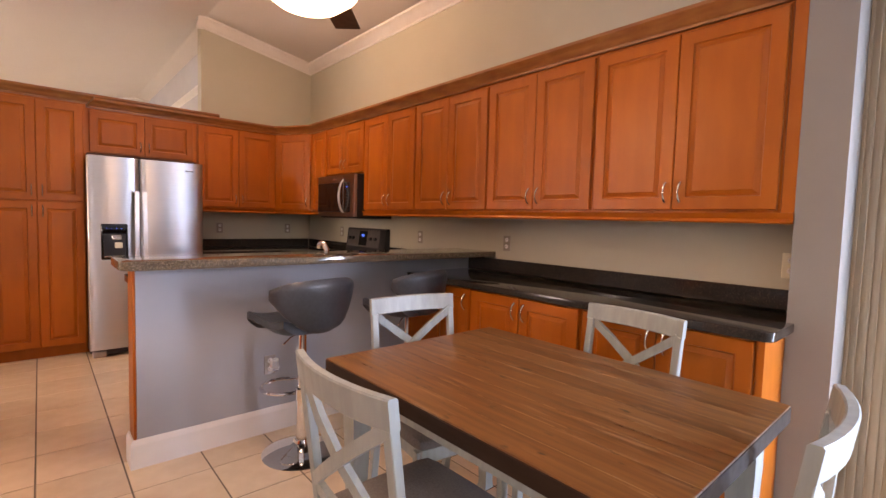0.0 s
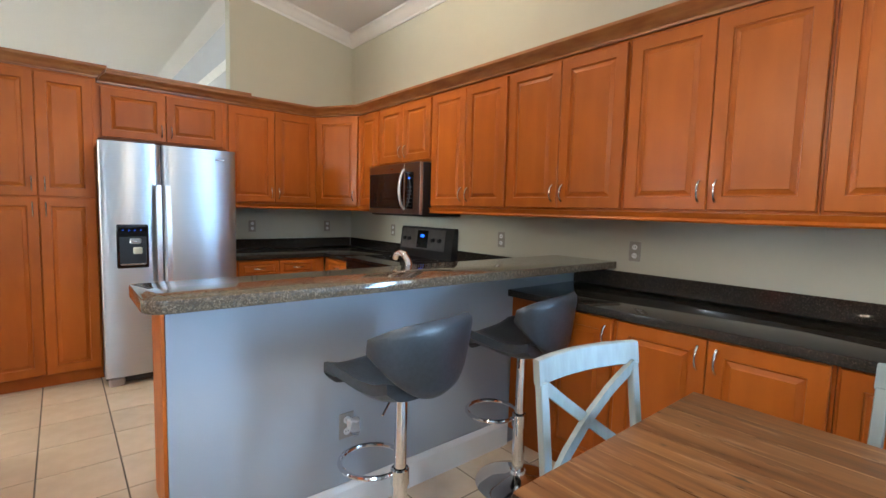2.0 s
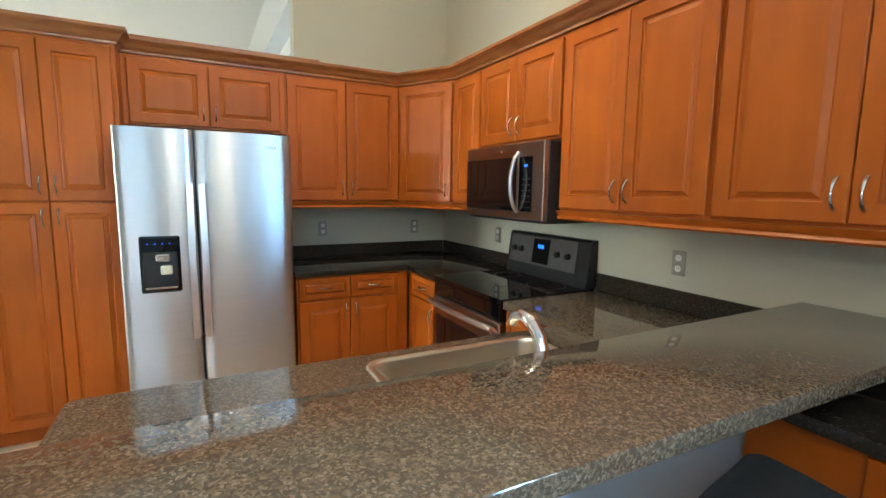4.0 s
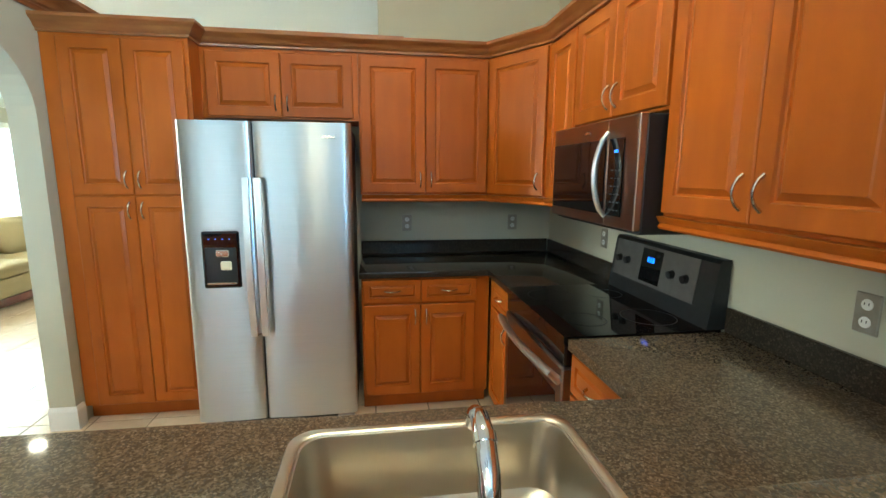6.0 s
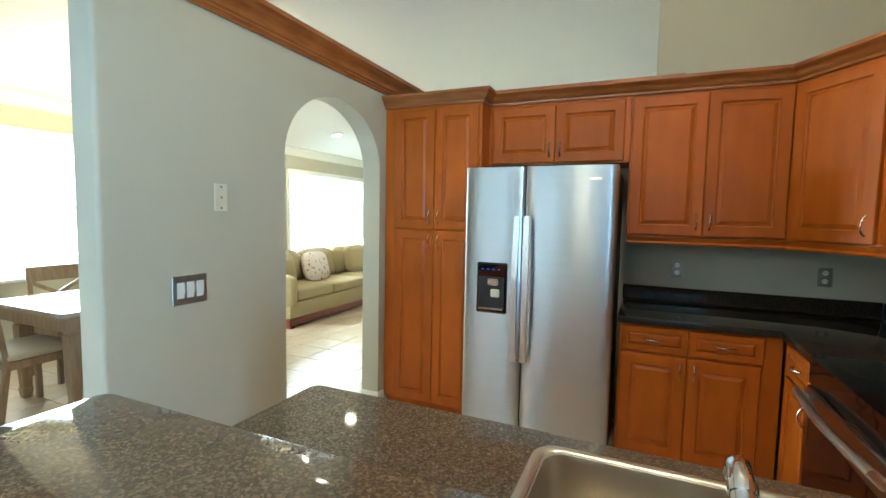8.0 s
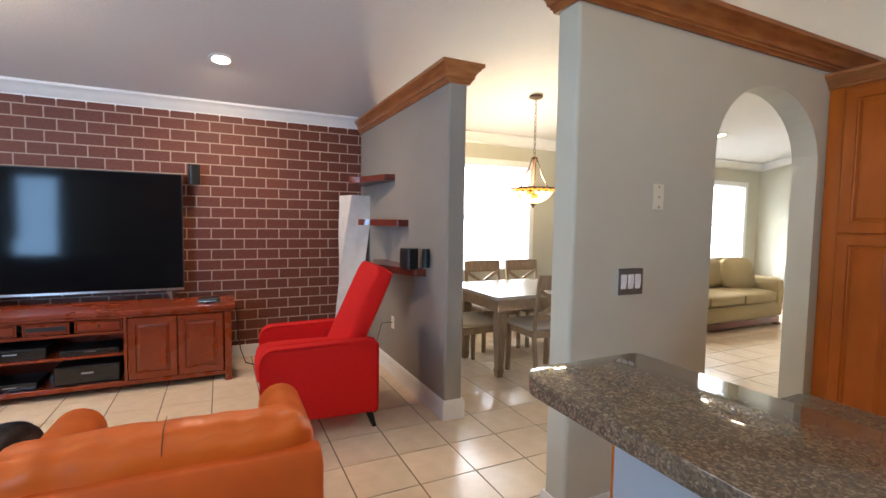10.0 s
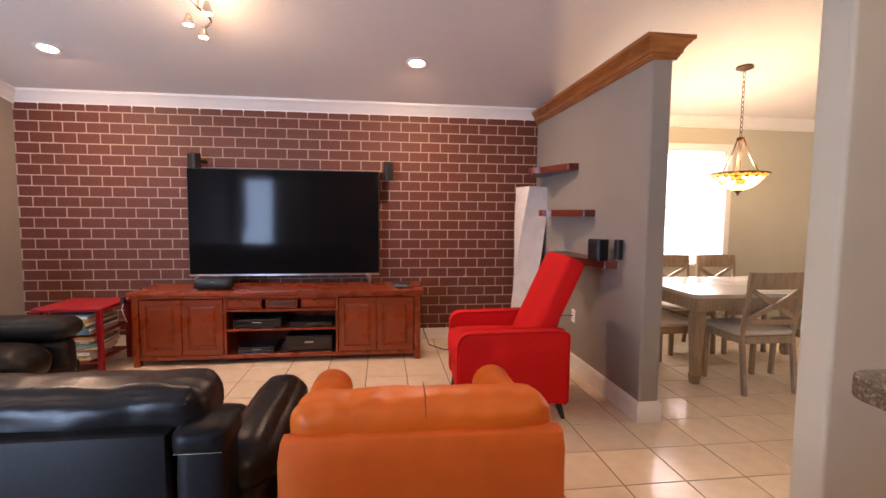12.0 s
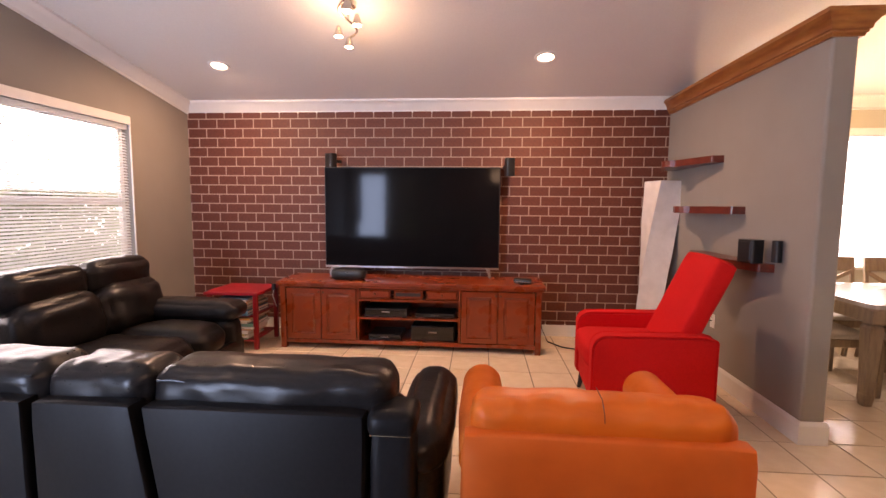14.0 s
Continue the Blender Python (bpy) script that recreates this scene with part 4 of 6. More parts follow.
def faucet():
    th = thing("faucet", (2.86, 5.125, 0.915), "chrome single-lever kitchen faucet behind the sink", "faucet")
    part("base", lathe([(0, 0), (0.028, 0), (0.028, 0.008), (0.02, 0.018), (0.018, 0.06), (0.0, 0.06)], 24), CHROME, th, "", True)
    pts = [(0, 0, 0.05), (0, 0.005, 0.10), (0.002, 0.03, 0.160), (0.004, 0.07, 0.195), (0.006, 0.115, 0.203), (0.008, 0.15, 0.19), (0.009, 0.165, 0.165)]
    part("spout", tube(pts, 0.015, 14, radii=[0.019, 0.0185, 0.018, 0.0175, 0.0165, 0.016, 0.016]), CHROME, th, "arched chrome spout", True)
    part("spout_ring", tube([(0.0036, 0.062, 0.188), (0.0044, 0.076, 0.1965)], 0.0195, 16), CHROME, th, "", True)
    part("lever", tube([(0.0, -0.012, 0.055), (0.006, -0.03, 0.09), (0.01, -0.04, 0.12)], 0.009, 10, radii=[0.014, 0.010, 0.008]), CHROME, th, "chrome lever", True)
    th2 = thing("sprayer", (3.06, 5.118, 0.915), "small chrome side sprayer behind the sink", "faucet")
    part("body", lathe([(0, 0), (0.02, 0), (0.02, 0.006), (0.012, 0.014), (0.013, 0.05), (0.0, 0.056)], 20), CHROME, th2, "", True)


faucet()


# ---------------------------------------------------------------- outlets and switches
def outlet(at, rz, label, material=PLATE, hh=0.115, ww=0.07, name="outlet"):
    th = thing(name, at, label, "outlet", "wall outlets", rz)
    part("plate", bx(-ww / 2, ww / 2, -0.007, 0, -hh / 2, hh / 2, 0.003), material, th)
    for z in (-0.025, 0.025):
        s = part("socket", lathe([(0, 0.004), (0.015, 0.004), (0.0165, 0.0)], 14, (0, 0, 0)), SWITCH, th)
        s.matrix_basis = Matrix.Translation((0, -0.006, z)) @ rotx(90)
        part("slot", bx(-0.007, -0.005, -0.0013, -0.0005, -0.004, 0.004), BLACK, s).matrix_basis = rotx(-90) @ Matrix.Translation((0, -0.0035, 0.002))
        part("slot", bx(0.005, 0.007, -0.0013, -0.0005, -0.004, 0.004), BLACK, s).matrix_basis = rotx(-90) @ Matrix.Translation((0, -0.0035, 0.002))
    return th


for x in (2.935, 3.74):
    outlet((x, KY - 0.001, 1.145), 0, "brushed metal wall outlet on the kitchen wall")
for y in (7.07, 5.59, 4.53):
    outlet((EX - 0.001, y, 1.14), -90, "brushed metal wall outlet above the counter")
outlet((EX - 0.001, 2.765, 1.13), -90, "ivory wall plate at the end of the counter", IVORY, 0.12, 0.075)
outlet((0.941, 5.90, 0.42), 90, "brushed metal wall outlet low on the partition")
outlet((-1.44, 5.504, 0.48), 0, "white wall outlet with a plugged-in cord", SWITCH)
po = outlet((2.385, 4.929, 0.41), 0, "steel wall outlet on the half wall")
nl = thing("night_light", (2.40, 4.915, 0.415), "clear plug-in night light in the outlet", "night light")
part("plug", bx(-0.02, 0.02, -0.035, 0.004, -0.02, 0.03, 0.006), SWITCH, nl)
part("bulb_cover", lathe([(0, -0.055), (0.014, -0.05), (0.021, -0.03), (0.016, 0.0), (0.018, 0.02), (0.0, 0.028)], 20, (0, -0.04, 0.02)), glass("frosted_plastic", (0.9, 0.92, 0.95), 0.25), nl, "", True)

sw = thing("light_switch", (0.941, 5.82, 1.14), "brushed metal plate with three white rocker switches", "light switch", rz=90)
part("plate", bx(-0.082, 0.082, -0.006, 0, -0.062, 0.062, 0.003), PLATE, sw)
for k in (-1, 0, 1):
    part("rocker", prism([(-0.006, -0.034), (-0.012, 0.0), (-0.009, 0.034), (-0.005, 0.034), (-0.005, -0.034)], "x", k * 0.046 - 0.016, k * 0.046 + 0.016), SWITCH, sw, "white rocker")
ic = thing("intercom_plate", (0.941, 5.985, 1.54), "ivory blank wall plate with two screws", "wall plate", rz=90)
part("plate", bx(-0.036, 0.036, -0.006, 0, -0.062, 0.062, 0.003), IVORY, ic)
for z in (-0.048, 0, 0.048):
    part("screw", lathe([(0, 0.002), (0.005, 0.002), (0.005, 0.0)], 10), NICKEL, ic).matrix_basis = Matrix.Translation((0, -0.006, z)) @ rotx(90)

# ---------------------------------------------------------------- breakfast table, chairs, stools
def breakfast_table():
    x0, x1, y0, y1, zt = 2.17, 3.08, 2.545, 3.80, 0.765
    th = thing("breakfast_table", ((x0 + x1) / 2, (y0 + y1) / 2, 0), "rectangular wooden table with dark reddish boards and pale streaks", "table")
    w, l = (x1 - x0) / 2, (y1 - y0) / 2
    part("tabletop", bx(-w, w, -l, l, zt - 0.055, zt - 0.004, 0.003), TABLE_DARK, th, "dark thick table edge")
    n = 9
    bw = (2 * w - 0.004) / n
    for k in range(n):
        part("board", bx(-w + 0.002 + k * bw + 0.0006, -w + 0.002 + (k + 1) * bw - 0.0006, -l + 0.002, l - 0.002, zt - 0.02, zt, 0.0012), TABLE_WOOD, th, "reddish brown table board" if k == 0 else "")
        if k:
            part("seam", bx(-w + 0.002 + k * bw - 0.0015, -w + 0.002 + k * bw + 0.0015, -l + 0.003, l - 0.003, zt - 0.003, zt + 0.0004), TABLE_SEAM, th, "pale worn seam" if k == 1 else "")
    part("apron", bx(-w + 0.07, w - 0.07, -l + 0.07, l - 0.07, zt - 0.125, zt - 0.056), CHAIR_PAINT, th, "painted apron")
    for sx in (-1, 1):
        for sy in (-1, 1):
            bm = bmesh.new()
            a, b = (sx * (w - 0.09), sy * (l - 0.09)), (sx * (w - 0.07), sy * (l - 0.07))
            prof = [(0.04, 0.64), (0.04, 0.56), (0.034, 0.4), (0.024, 0.03), (0.028, 0.0)]
            loops = [[bm.verts.new((a[0] + i * r, a[1] + j * r, z)) for i, j in ((-1, -1), (1, -1), (1, 1), (-1, 1))] for r, z in prof]
            for A, B in zip(loops, loops[1:]):
                for k in range(4):
                    bm.faces.new((A[k], A[(k + 1) % 4], B[(k + 1) % 4], B[k]))
            bm.faces.new(loops[0]); bm.faces.new(loops[-1][::-1])
            part("leg", bm, CHAIR_PAINT, th, "painted tapered leg")


breakfast_table()


def bent_board(x0, x1, z0, z1, depth, thick, bend, lean, n=10):
    """A board across a chair back, bowed towards +y at its middle; lean: y gained per metre of height."""
    bm = bmesh.new()
    prev = None
    for k in range(n + 1):
        t = k / n
        x = x0 + (x1 - x0) * t
        b = bend * (1 - (2 * t - 1) ** 2)
        cur = [bm.verts.new((x, depth + b + lean * z + o, z)) for z, o in ((z0, 0), (z1, 0), (z1, thick), (z0, thick))]
        if prev:
            for j in range(4):
                bm.faces.new((prev[j], prev[(j + 1) % 4], cur[(j + 1) % 4], cur[j]))
        else:
            bm.faces.new(cur)
        prev = cur
    bm.faces.new(prev[::-1])
    bmesh.ops.bevel(bm, geom=[e for e in bm.edges if abs(e.verts[0].co.x - e.verts[1].co.x) > 1e-4], offset=0.004, segments=1, affect="EDGES")
    return bm


def bar(p, q, w, t, bm=None, bevel=0.003):
    """A straight bar of w by t from p to q; t lies along y."""
    p, q = Vector(p), Vector(q)
    d = q - p
    b = bmesh.new()
    bx(-w / 2, w / 2, -t / 2, t / 2, 0, d.length, bevel, b)
    m = Matrix.Translation(p) @ d.to_track_quat("Z", "Y").to_matrix().to_4x4()
    # keep the bar's thin side facing along y
    z = d.normalized()
    x = Vector((0, 1, 0)).cross(z).normalized() if abs(z.y) < 0.999 else Vector((1, 0, 0))
    y = z.cross(x)
    m = Matrix.Translation(p) @ Matrix((x, y, z)).transposed().to_4x4()
    return merge(bm or bmesh.new(), b, m)


def cross_chair(at, rz, frame_mat, seat_mat, label, group, zt=0.93, seat_z=0.45, top=0.075, bend=0.035, w=0.45, kind="dining_chair", first=None):
    """A chair with an X in its back. It faces -y; its back leans to +y."""
    th = thing(kind, at, label, "chair", group, rz)
    hw, lean, yb = w / 2 - 0.018, 0.13, 0.18
    L = lambda z: yb + lean * (z - seat_z)
    part("top_rail", bent_board(-w / 2, w / 2, zt - top, zt, yb - lean * seat_z - 0.013, 0.026, bend, lean), frame_mat, th)
    for s in (-1, 1):
        part("back_post", bar((s * hw, L(seat_z - 0.05), seat_z - 0.05), (s * hw, L(zt - top + 0.006), zt - top + 0.006), 0.032, 0.026), frame_mat, th)
        part("leg", bar((s * hw, L(seat_z) + 0.05, 0.0), (s * hw, L(seat_z - 0.05), seat_z - 0.05), 0.034, 0.034), frame_mat, th)
        part("leg", bar((s * (hw + 0.01), -0.21, 0.0), (s * (hw + 0.004), -0.20, seat_z - 0.04), 0.036, 0.036), frame_mat, th)
    z0, z1 = seat_z + 0.10, zt - top + 0.003
    part("lower_rail", bent_board(-hw, hw, z0 - 0.035, z0 + 0.005, yb - lean * seat_z - 0.01, 0.02, bend * 0.5, lean), frame_mat, th)
    for s in (-1, 1):
        pts = [Vector((s * hw * (1 - 2 * t), L(z0 + (z1 - z0) * t) + bend * (1 - (2 * t - 1) ** 2) * 0.8 + s * 0.004, z0 + (z1 - z0) * t)) for t in (0, 0.25, 0.5, 0.75, 1)]
        b1, prev = bmesh.new(), None
        way = (pts[-1] - pts[0]).normalized()
        side = Vector((0, 1, 0)).cross(way).normalized()
        for p in pts:
            cur = [b1.verts.new(p + side * u + Vector((0, v, 0))) for u, v in ((-0.017, -0.009), (0.017, -0.009), (0.017, 0.009), (-0.017, 0.009))]
            if prev:
                for j in range(4):
                    b1.faces.new((prev[j], prev[(j + 1) % 4], cur[(j + 1) % 4], cur[j]))
            else:
                b1.faces.new(cur)
            prev = cur
        b1.faces.new(prev[::-1])
        part("cross_brace", b1, frame_mat, th)
    part("seat_rail", bx(-hw - 0.01, hw + 0.01, -0.225, yb + 0.005, seat_z - 0.09, seat_z - 0.03, 0.004), frame_mat, th)
    part("seat", pad((w + 0.02, 0.43, 0.055), 0.025, 6, 0.012, 0.0, 0, (0, -0.03, seat_z - 0.005)), seat_mat, th, "padded seat", True)
    return th


ch = "chairs round the breakfast table"
c_lab = "grey-blue painted cross-back wooden chair"
first = cross_chair((2.10, 3.235, 0), 90 + 180 - 180, CHAIR_PAINT, SEAT_GREY, c_lab + " at the breakfast table", ch)
first.matrix_basis = pose(2.145, 3.205, 0, 0, 0, 90)
tagged(copy_thing(first, pose(2.685, 3.735, 0, 0, 0, -8)), c_lab + " facing the bar")
tagged(copy_thing(first, pose(3.060, 3.185, 0, 0, 0, -96)), c_lab + " in front of the buffet cabinets")
tagged(copy_thing(first, pose(2.57, 2.63, 0, 0, 0, 184)), c_lab + " near the sliding door")


def bar_stool(at, rz, label):
    """An adjustable stool; it faces -y."""
    th = thing("bar_stool", at, label, "bar stool", "stools at the breakfast bar", rz)
    part("base", lathe([(0, 0), (0.205, 0), (0.207, 0.004), (0.19, 0.012), (0.12, 0.03), (0.06, 0.045), (0.038, 0.06), (0.034, 0.075), (0, 0.075)], 48), CHROME, th, "domed chrome foot plate", True)
    part("column", lathe([(0.03, 0.05), (0.03, 0.36), (0.0, 0.36)], 24), CHROME, th, "", True)
    part("gas_lift", lathe([(0.024, 0.35), (0.024, 0.70), (0, 0.70)], 24), CHROME, th, "", True)
    part("collar", lathe([(0.036, 0.30), (0.036, 0.36), (0.03, 0.365)], 24), CHROME, th, "", True)
    pts = [(0.13 * math.sin(a), -0.03 - 0.13 * (1 - math.cos(a)) , 0.33) for a in (2 * math.pi * k / 28 for k in range(28))]
    part("foot_ring", tube(pts, 0.010, 8, close=True), CHROME, th, "chrome foot ring", True)
    part("lever", tube([(0.02, 0.0, 0.67), (0.10, 0.04, 0.665), (0.16, 0.07, 0.645)], 0.004, 6), CHROME, th)
    part("mount", bx(-0.07, 0.07, -0.07, 0.07, 0.68, 0.70, 0.004), BLACK, th)
    # seat that curls up at the front and flows into the back
    bm, nu, nv, grid = bmesh.new(), 18, 22, []
    prof = [(-0.215, 0.728), (-0.228, 0.748), (-0.185, 0.762), (-0.09, 0.750), (0.0, 0.735), (0.08, 0.735), (0.14, 0.75)]
    def surf(out):
        rows = []
        for j in range(nv + 1):
            t = j / nv * (len(prof) - 1)
            i = min(int(t), len(prof) - 2)
            f = t - i
            y, z = (prof[i][0] * (1 - f) + prof[i + 1][0] * f, prof[i][1] * (1 - f) + prof[i + 1][1] * f)
            hw = 0.215 * (1 - 0.10 * abs(j / nv - 0.5) ** 2 * 4)
            row = []
            for k in range(nu + 1):
                u = 2 * k / nu - 1
                edge = 1 - max(0, abs(u) - 0.75) / 0.25 * 0.35
                row.append(((hw * u), y * (1 - 0.10 * u * u), z + 0.03 * abs(u) ** 3 + (out if out > 0 else out * edge)))
            rows.append(row)
        return rows
    A, B = ([[bm.verts.new(p) for p in r] for r in surf(o)] for o in (0.0, -0.058))
    for G in (A, B):
        for j in range(nv):
            for k in range(nu):
                bm.faces.new((G[j][k], G[j][k + 1], G[j + 1][k + 1], G[j + 1][k]))
    for j in range(nv):
        for k in (0, nu):
            bm.faces.new((A[j][k], A[j + 1][k], B[j + 1][k], B[j][k]))
    for k in range(nu):
        for j in (0, nv):
            bm.faces.new((A[j][k], A[j][k + 1], B[j][k + 1], B[j][k]))
    part("seat", bm, VINYL, th, "padded dark grey seat", True)
    # wrap-round back, petal shaped
    bm = bmesh.new()
    nu, nv, rows = 28, 14, []
    for j in range(nv + 1):
        v = j / nv
        row = []
        for k in range(nu + 1):
            u = 2 * k / nu - 1
            a = radians(62) * u * (0.70 + 0.30 * min(1.0, v / 0.6) ** 0.8 - 0.04 * max(0, v - 0.6) / 0.4)
            lo, hi = 0.700 + 0.10 * abs(u) ** 2.4, 0.985 - 0.05 * abs(u) ** 2.6
            r = 0.205 + 0.03 * v
            row.append((r * math.sin(a) * 1.26, -0.02 + r * math.cos(a), lo + (hi - lo) * v))
        rows.append(row)
    def shell(th_):
        out = []
        for j, row in enumerate(rows):
            v = j / nv
            e = []
            for k, (x, y, z) in enumerate(row):
                u = 2 * k / nu - 1
                round_ = (1 - abs(2 * v - 1) ** 6) ** 0.5 * (1 - abs(u) ** 8) ** 0.5
                n = Vector((x, y, 0)).normalized()
                e.append(Vector((x, y, z)) - n * th_ * max(0.12, round_))
            out.append(e)
        return out
    A, B = ([[bm.verts.new(p) for p in r] for r in shell(o)] for o in (-0.026, 0.028))
    for G in (A, B):
        for j in range(nv):
            for k in range(nu):
                bm.faces.new((G[j][k], G[j][k + 1], G[j + 1][k + 1], G[j + 1][k]))
    for j in range(nv):
        for k in (0, nu):
            bm.faces.new((A[j][k], A[j + 1][k], B[j + 1][k], B[j][k]))
    for k in range(nu):
        for j in (0, nv):
            bm.faces.new((A[j][k], A[j][k + 1], B[j][k + 1], B[j][k]))
    part("backrest", bm, VINYL, th, "curved dark grey vinyl backrest", True)
    return th


s_lab = "dark grey vinyl bar stool on a chrome column"
stool = bar_stool((2.43, 4.58, 0), 190, s_lab + " by the outlet")
tagged(copy_thing(stool, pose(3.17, 4.62, 0, 0, 0, 192)), s_lab + " by the buffet")

# ---------------------------------------------------------------- ceiling lights
def can_light(x, y, power=30, label="lit recessed ceiling light with a white trim ring"):
    th = thing("ceiling_light", (x, y, ceil_z(x)), label, "ceiling light", "recessed ceiling lights")
    th.matrix_basis = Matrix.Translation((x, y, ceil_z(x) - 0.003)) @ roty(-math.degrees(math.atan(SLOPE_W if x < RIDGE else -SLOPE_E)))
    part("trim_ring", lathe([(0.065, -0.006), (0.075, -0.012), (0.092, -0.008), (0.095, 0.0), (0.065, 0.0)], 36), WHITE, th, "", True)
    part("lens", lathe([(0, -0.004), (0.066, -0.004), (0.066, -0.001), (0, -0.001)], 36), LAMP_GLOW, th, "glowing lens")
    l = area("lamp_recessed", (x, y, ceil_z(x) - 0.03), (x, y, 0), 0.11, 0.11, power, WARM)
    l.data.shape = "DISK"


# the last, at (1.6, 1.3), is an unseen extra that adds fill light
for x, y, power in ((-1.64, 4.113, 26), (-1.70, 1.20, 25), (-1.65, 10.33, 12), (-0.45, 9.0, 1.8), (1.6, 1.3, 7)):
    can_light(x, y, power)

# unseen flush dome light, added to brighten the kitchen's upper walls and ceiling
kl = thing("ceiling_light", (2.75, 5.9, ceil_z(2.75)), "unseen flush dome light added to brighten the kitchen", "ceiling light")
part("base", lathe([(0, 0), (0.17, 0), (0.17, -0.035), (0, -0.035)], 36), WHITE, kl, "white base ring", True)
part("dome", lathe([(0.155, -0.036), (0.16, -0.05), (0.13, -0.09), (0.07, -0.115), (0, -0.12)], 36), DOME_GLOW, kl, "lit frosted glass dome", True)
bulb("lamp_kitchen_fill", (2.75, 5.9, ceil_z(2.75) - 0.22), 32, WARM, 0.12)

# breakfast ceiling fan with a lit glass dome
fan = thing("ceiling_fan", (2.14, 3.91, ceil_z(2.14)), "ceiling fan with dark wooden blades and a lit glass dome", "ceiling fan")
zc = ceil_z(2.14)
fz = 2.195 - zc
part("rod", lathe([(0.07, 0.0), (0.06, -0.05), (0.015, -0.06), (0.015, fz + 0.12), (0, fz + 0.12)], 20), BRONZE, fan, "", True)
part("motor", lathe([(0, fz + 0.16), (0.09, fz + 0.15), (0.12, fz + 0.1), (0.12, fz + 0.04), (0.10, fz + 0.0), (0.0, fz)], 32), BRONZE, fan, "bronze motor housing", True)
part("dome", lathe([(0.19, fz - 0.0), (0.20, fz - 0.015), (0.18, fz - 0.055), (0.12, fz - 0.10), (0.05, fz - 0.12), (0, fz - 0.122)], 40), DOME_GLOW, fan, "lit frosted glass dome", True)
for k in range(5):
    b = part("blade", bx(-0.065, 0.065, 0.16, 0.66, fz + 0.075, fz + 0.083, 0.003), BRONZE, fan, "dark wooden blade")
    b.matrix_basis = rotz(72 * k + 30)
bulb("lamp_fan", (2.14, 3.91, 1.98), 12, WARM, 0.12)

# wavy track light in the living room
tr = thing("track_light", (-0.85, 2.64, ceil_z(-0.85)), "wavy metal track light with lit spot bulbs on the ceiling", "ceiling light")
tz = -0.12
part("canopy", lathe([(0, 0.0), (0.06, 0.0), (0.055, -0.03), (0, -0.035)], 24), NICKEL, tr, "", True)
part("stem", tube([(0, 0, -0.03), (0, 0, tz)], 0.008, 8), NICKEL, tr)
tr.matrix_basis = tr.matrix_basis @ rotz(15)
wave = [(-0.36 + 0.72 * k / 24, 0.06 * math.sin(2 * math.pi * k / 24), tz) for k in range(25)]
part("rail", tube(wave, 0.009, 8), NICKEL, tr, "wavy rail", True)
for k, (x, y) in enumerate(((-0.33, 0.0), (-0.12, -0.07), (0.12, 0.06), (0.34, 0.0))):
    s = part("spot", lathe([(0.012, 0.0), (0.02, -0.02), (0.032, -0.06), (0.034, -0.075)], 18, (x, y, tz)), NICKEL, tr, "metal spot head", True)
    part("bulb", lathe([(0, -0.085), (0.02, -0.08), (0.03, -0.065), (0.0, -0.06)], 16, (x, y, tz)), BULB_GLOW, s, "lit bulb", True)
bulb("lamp_track", (-0.85, 2.64, ceil_z(-0.85) - 0.3), 14, WARM, 0.12)


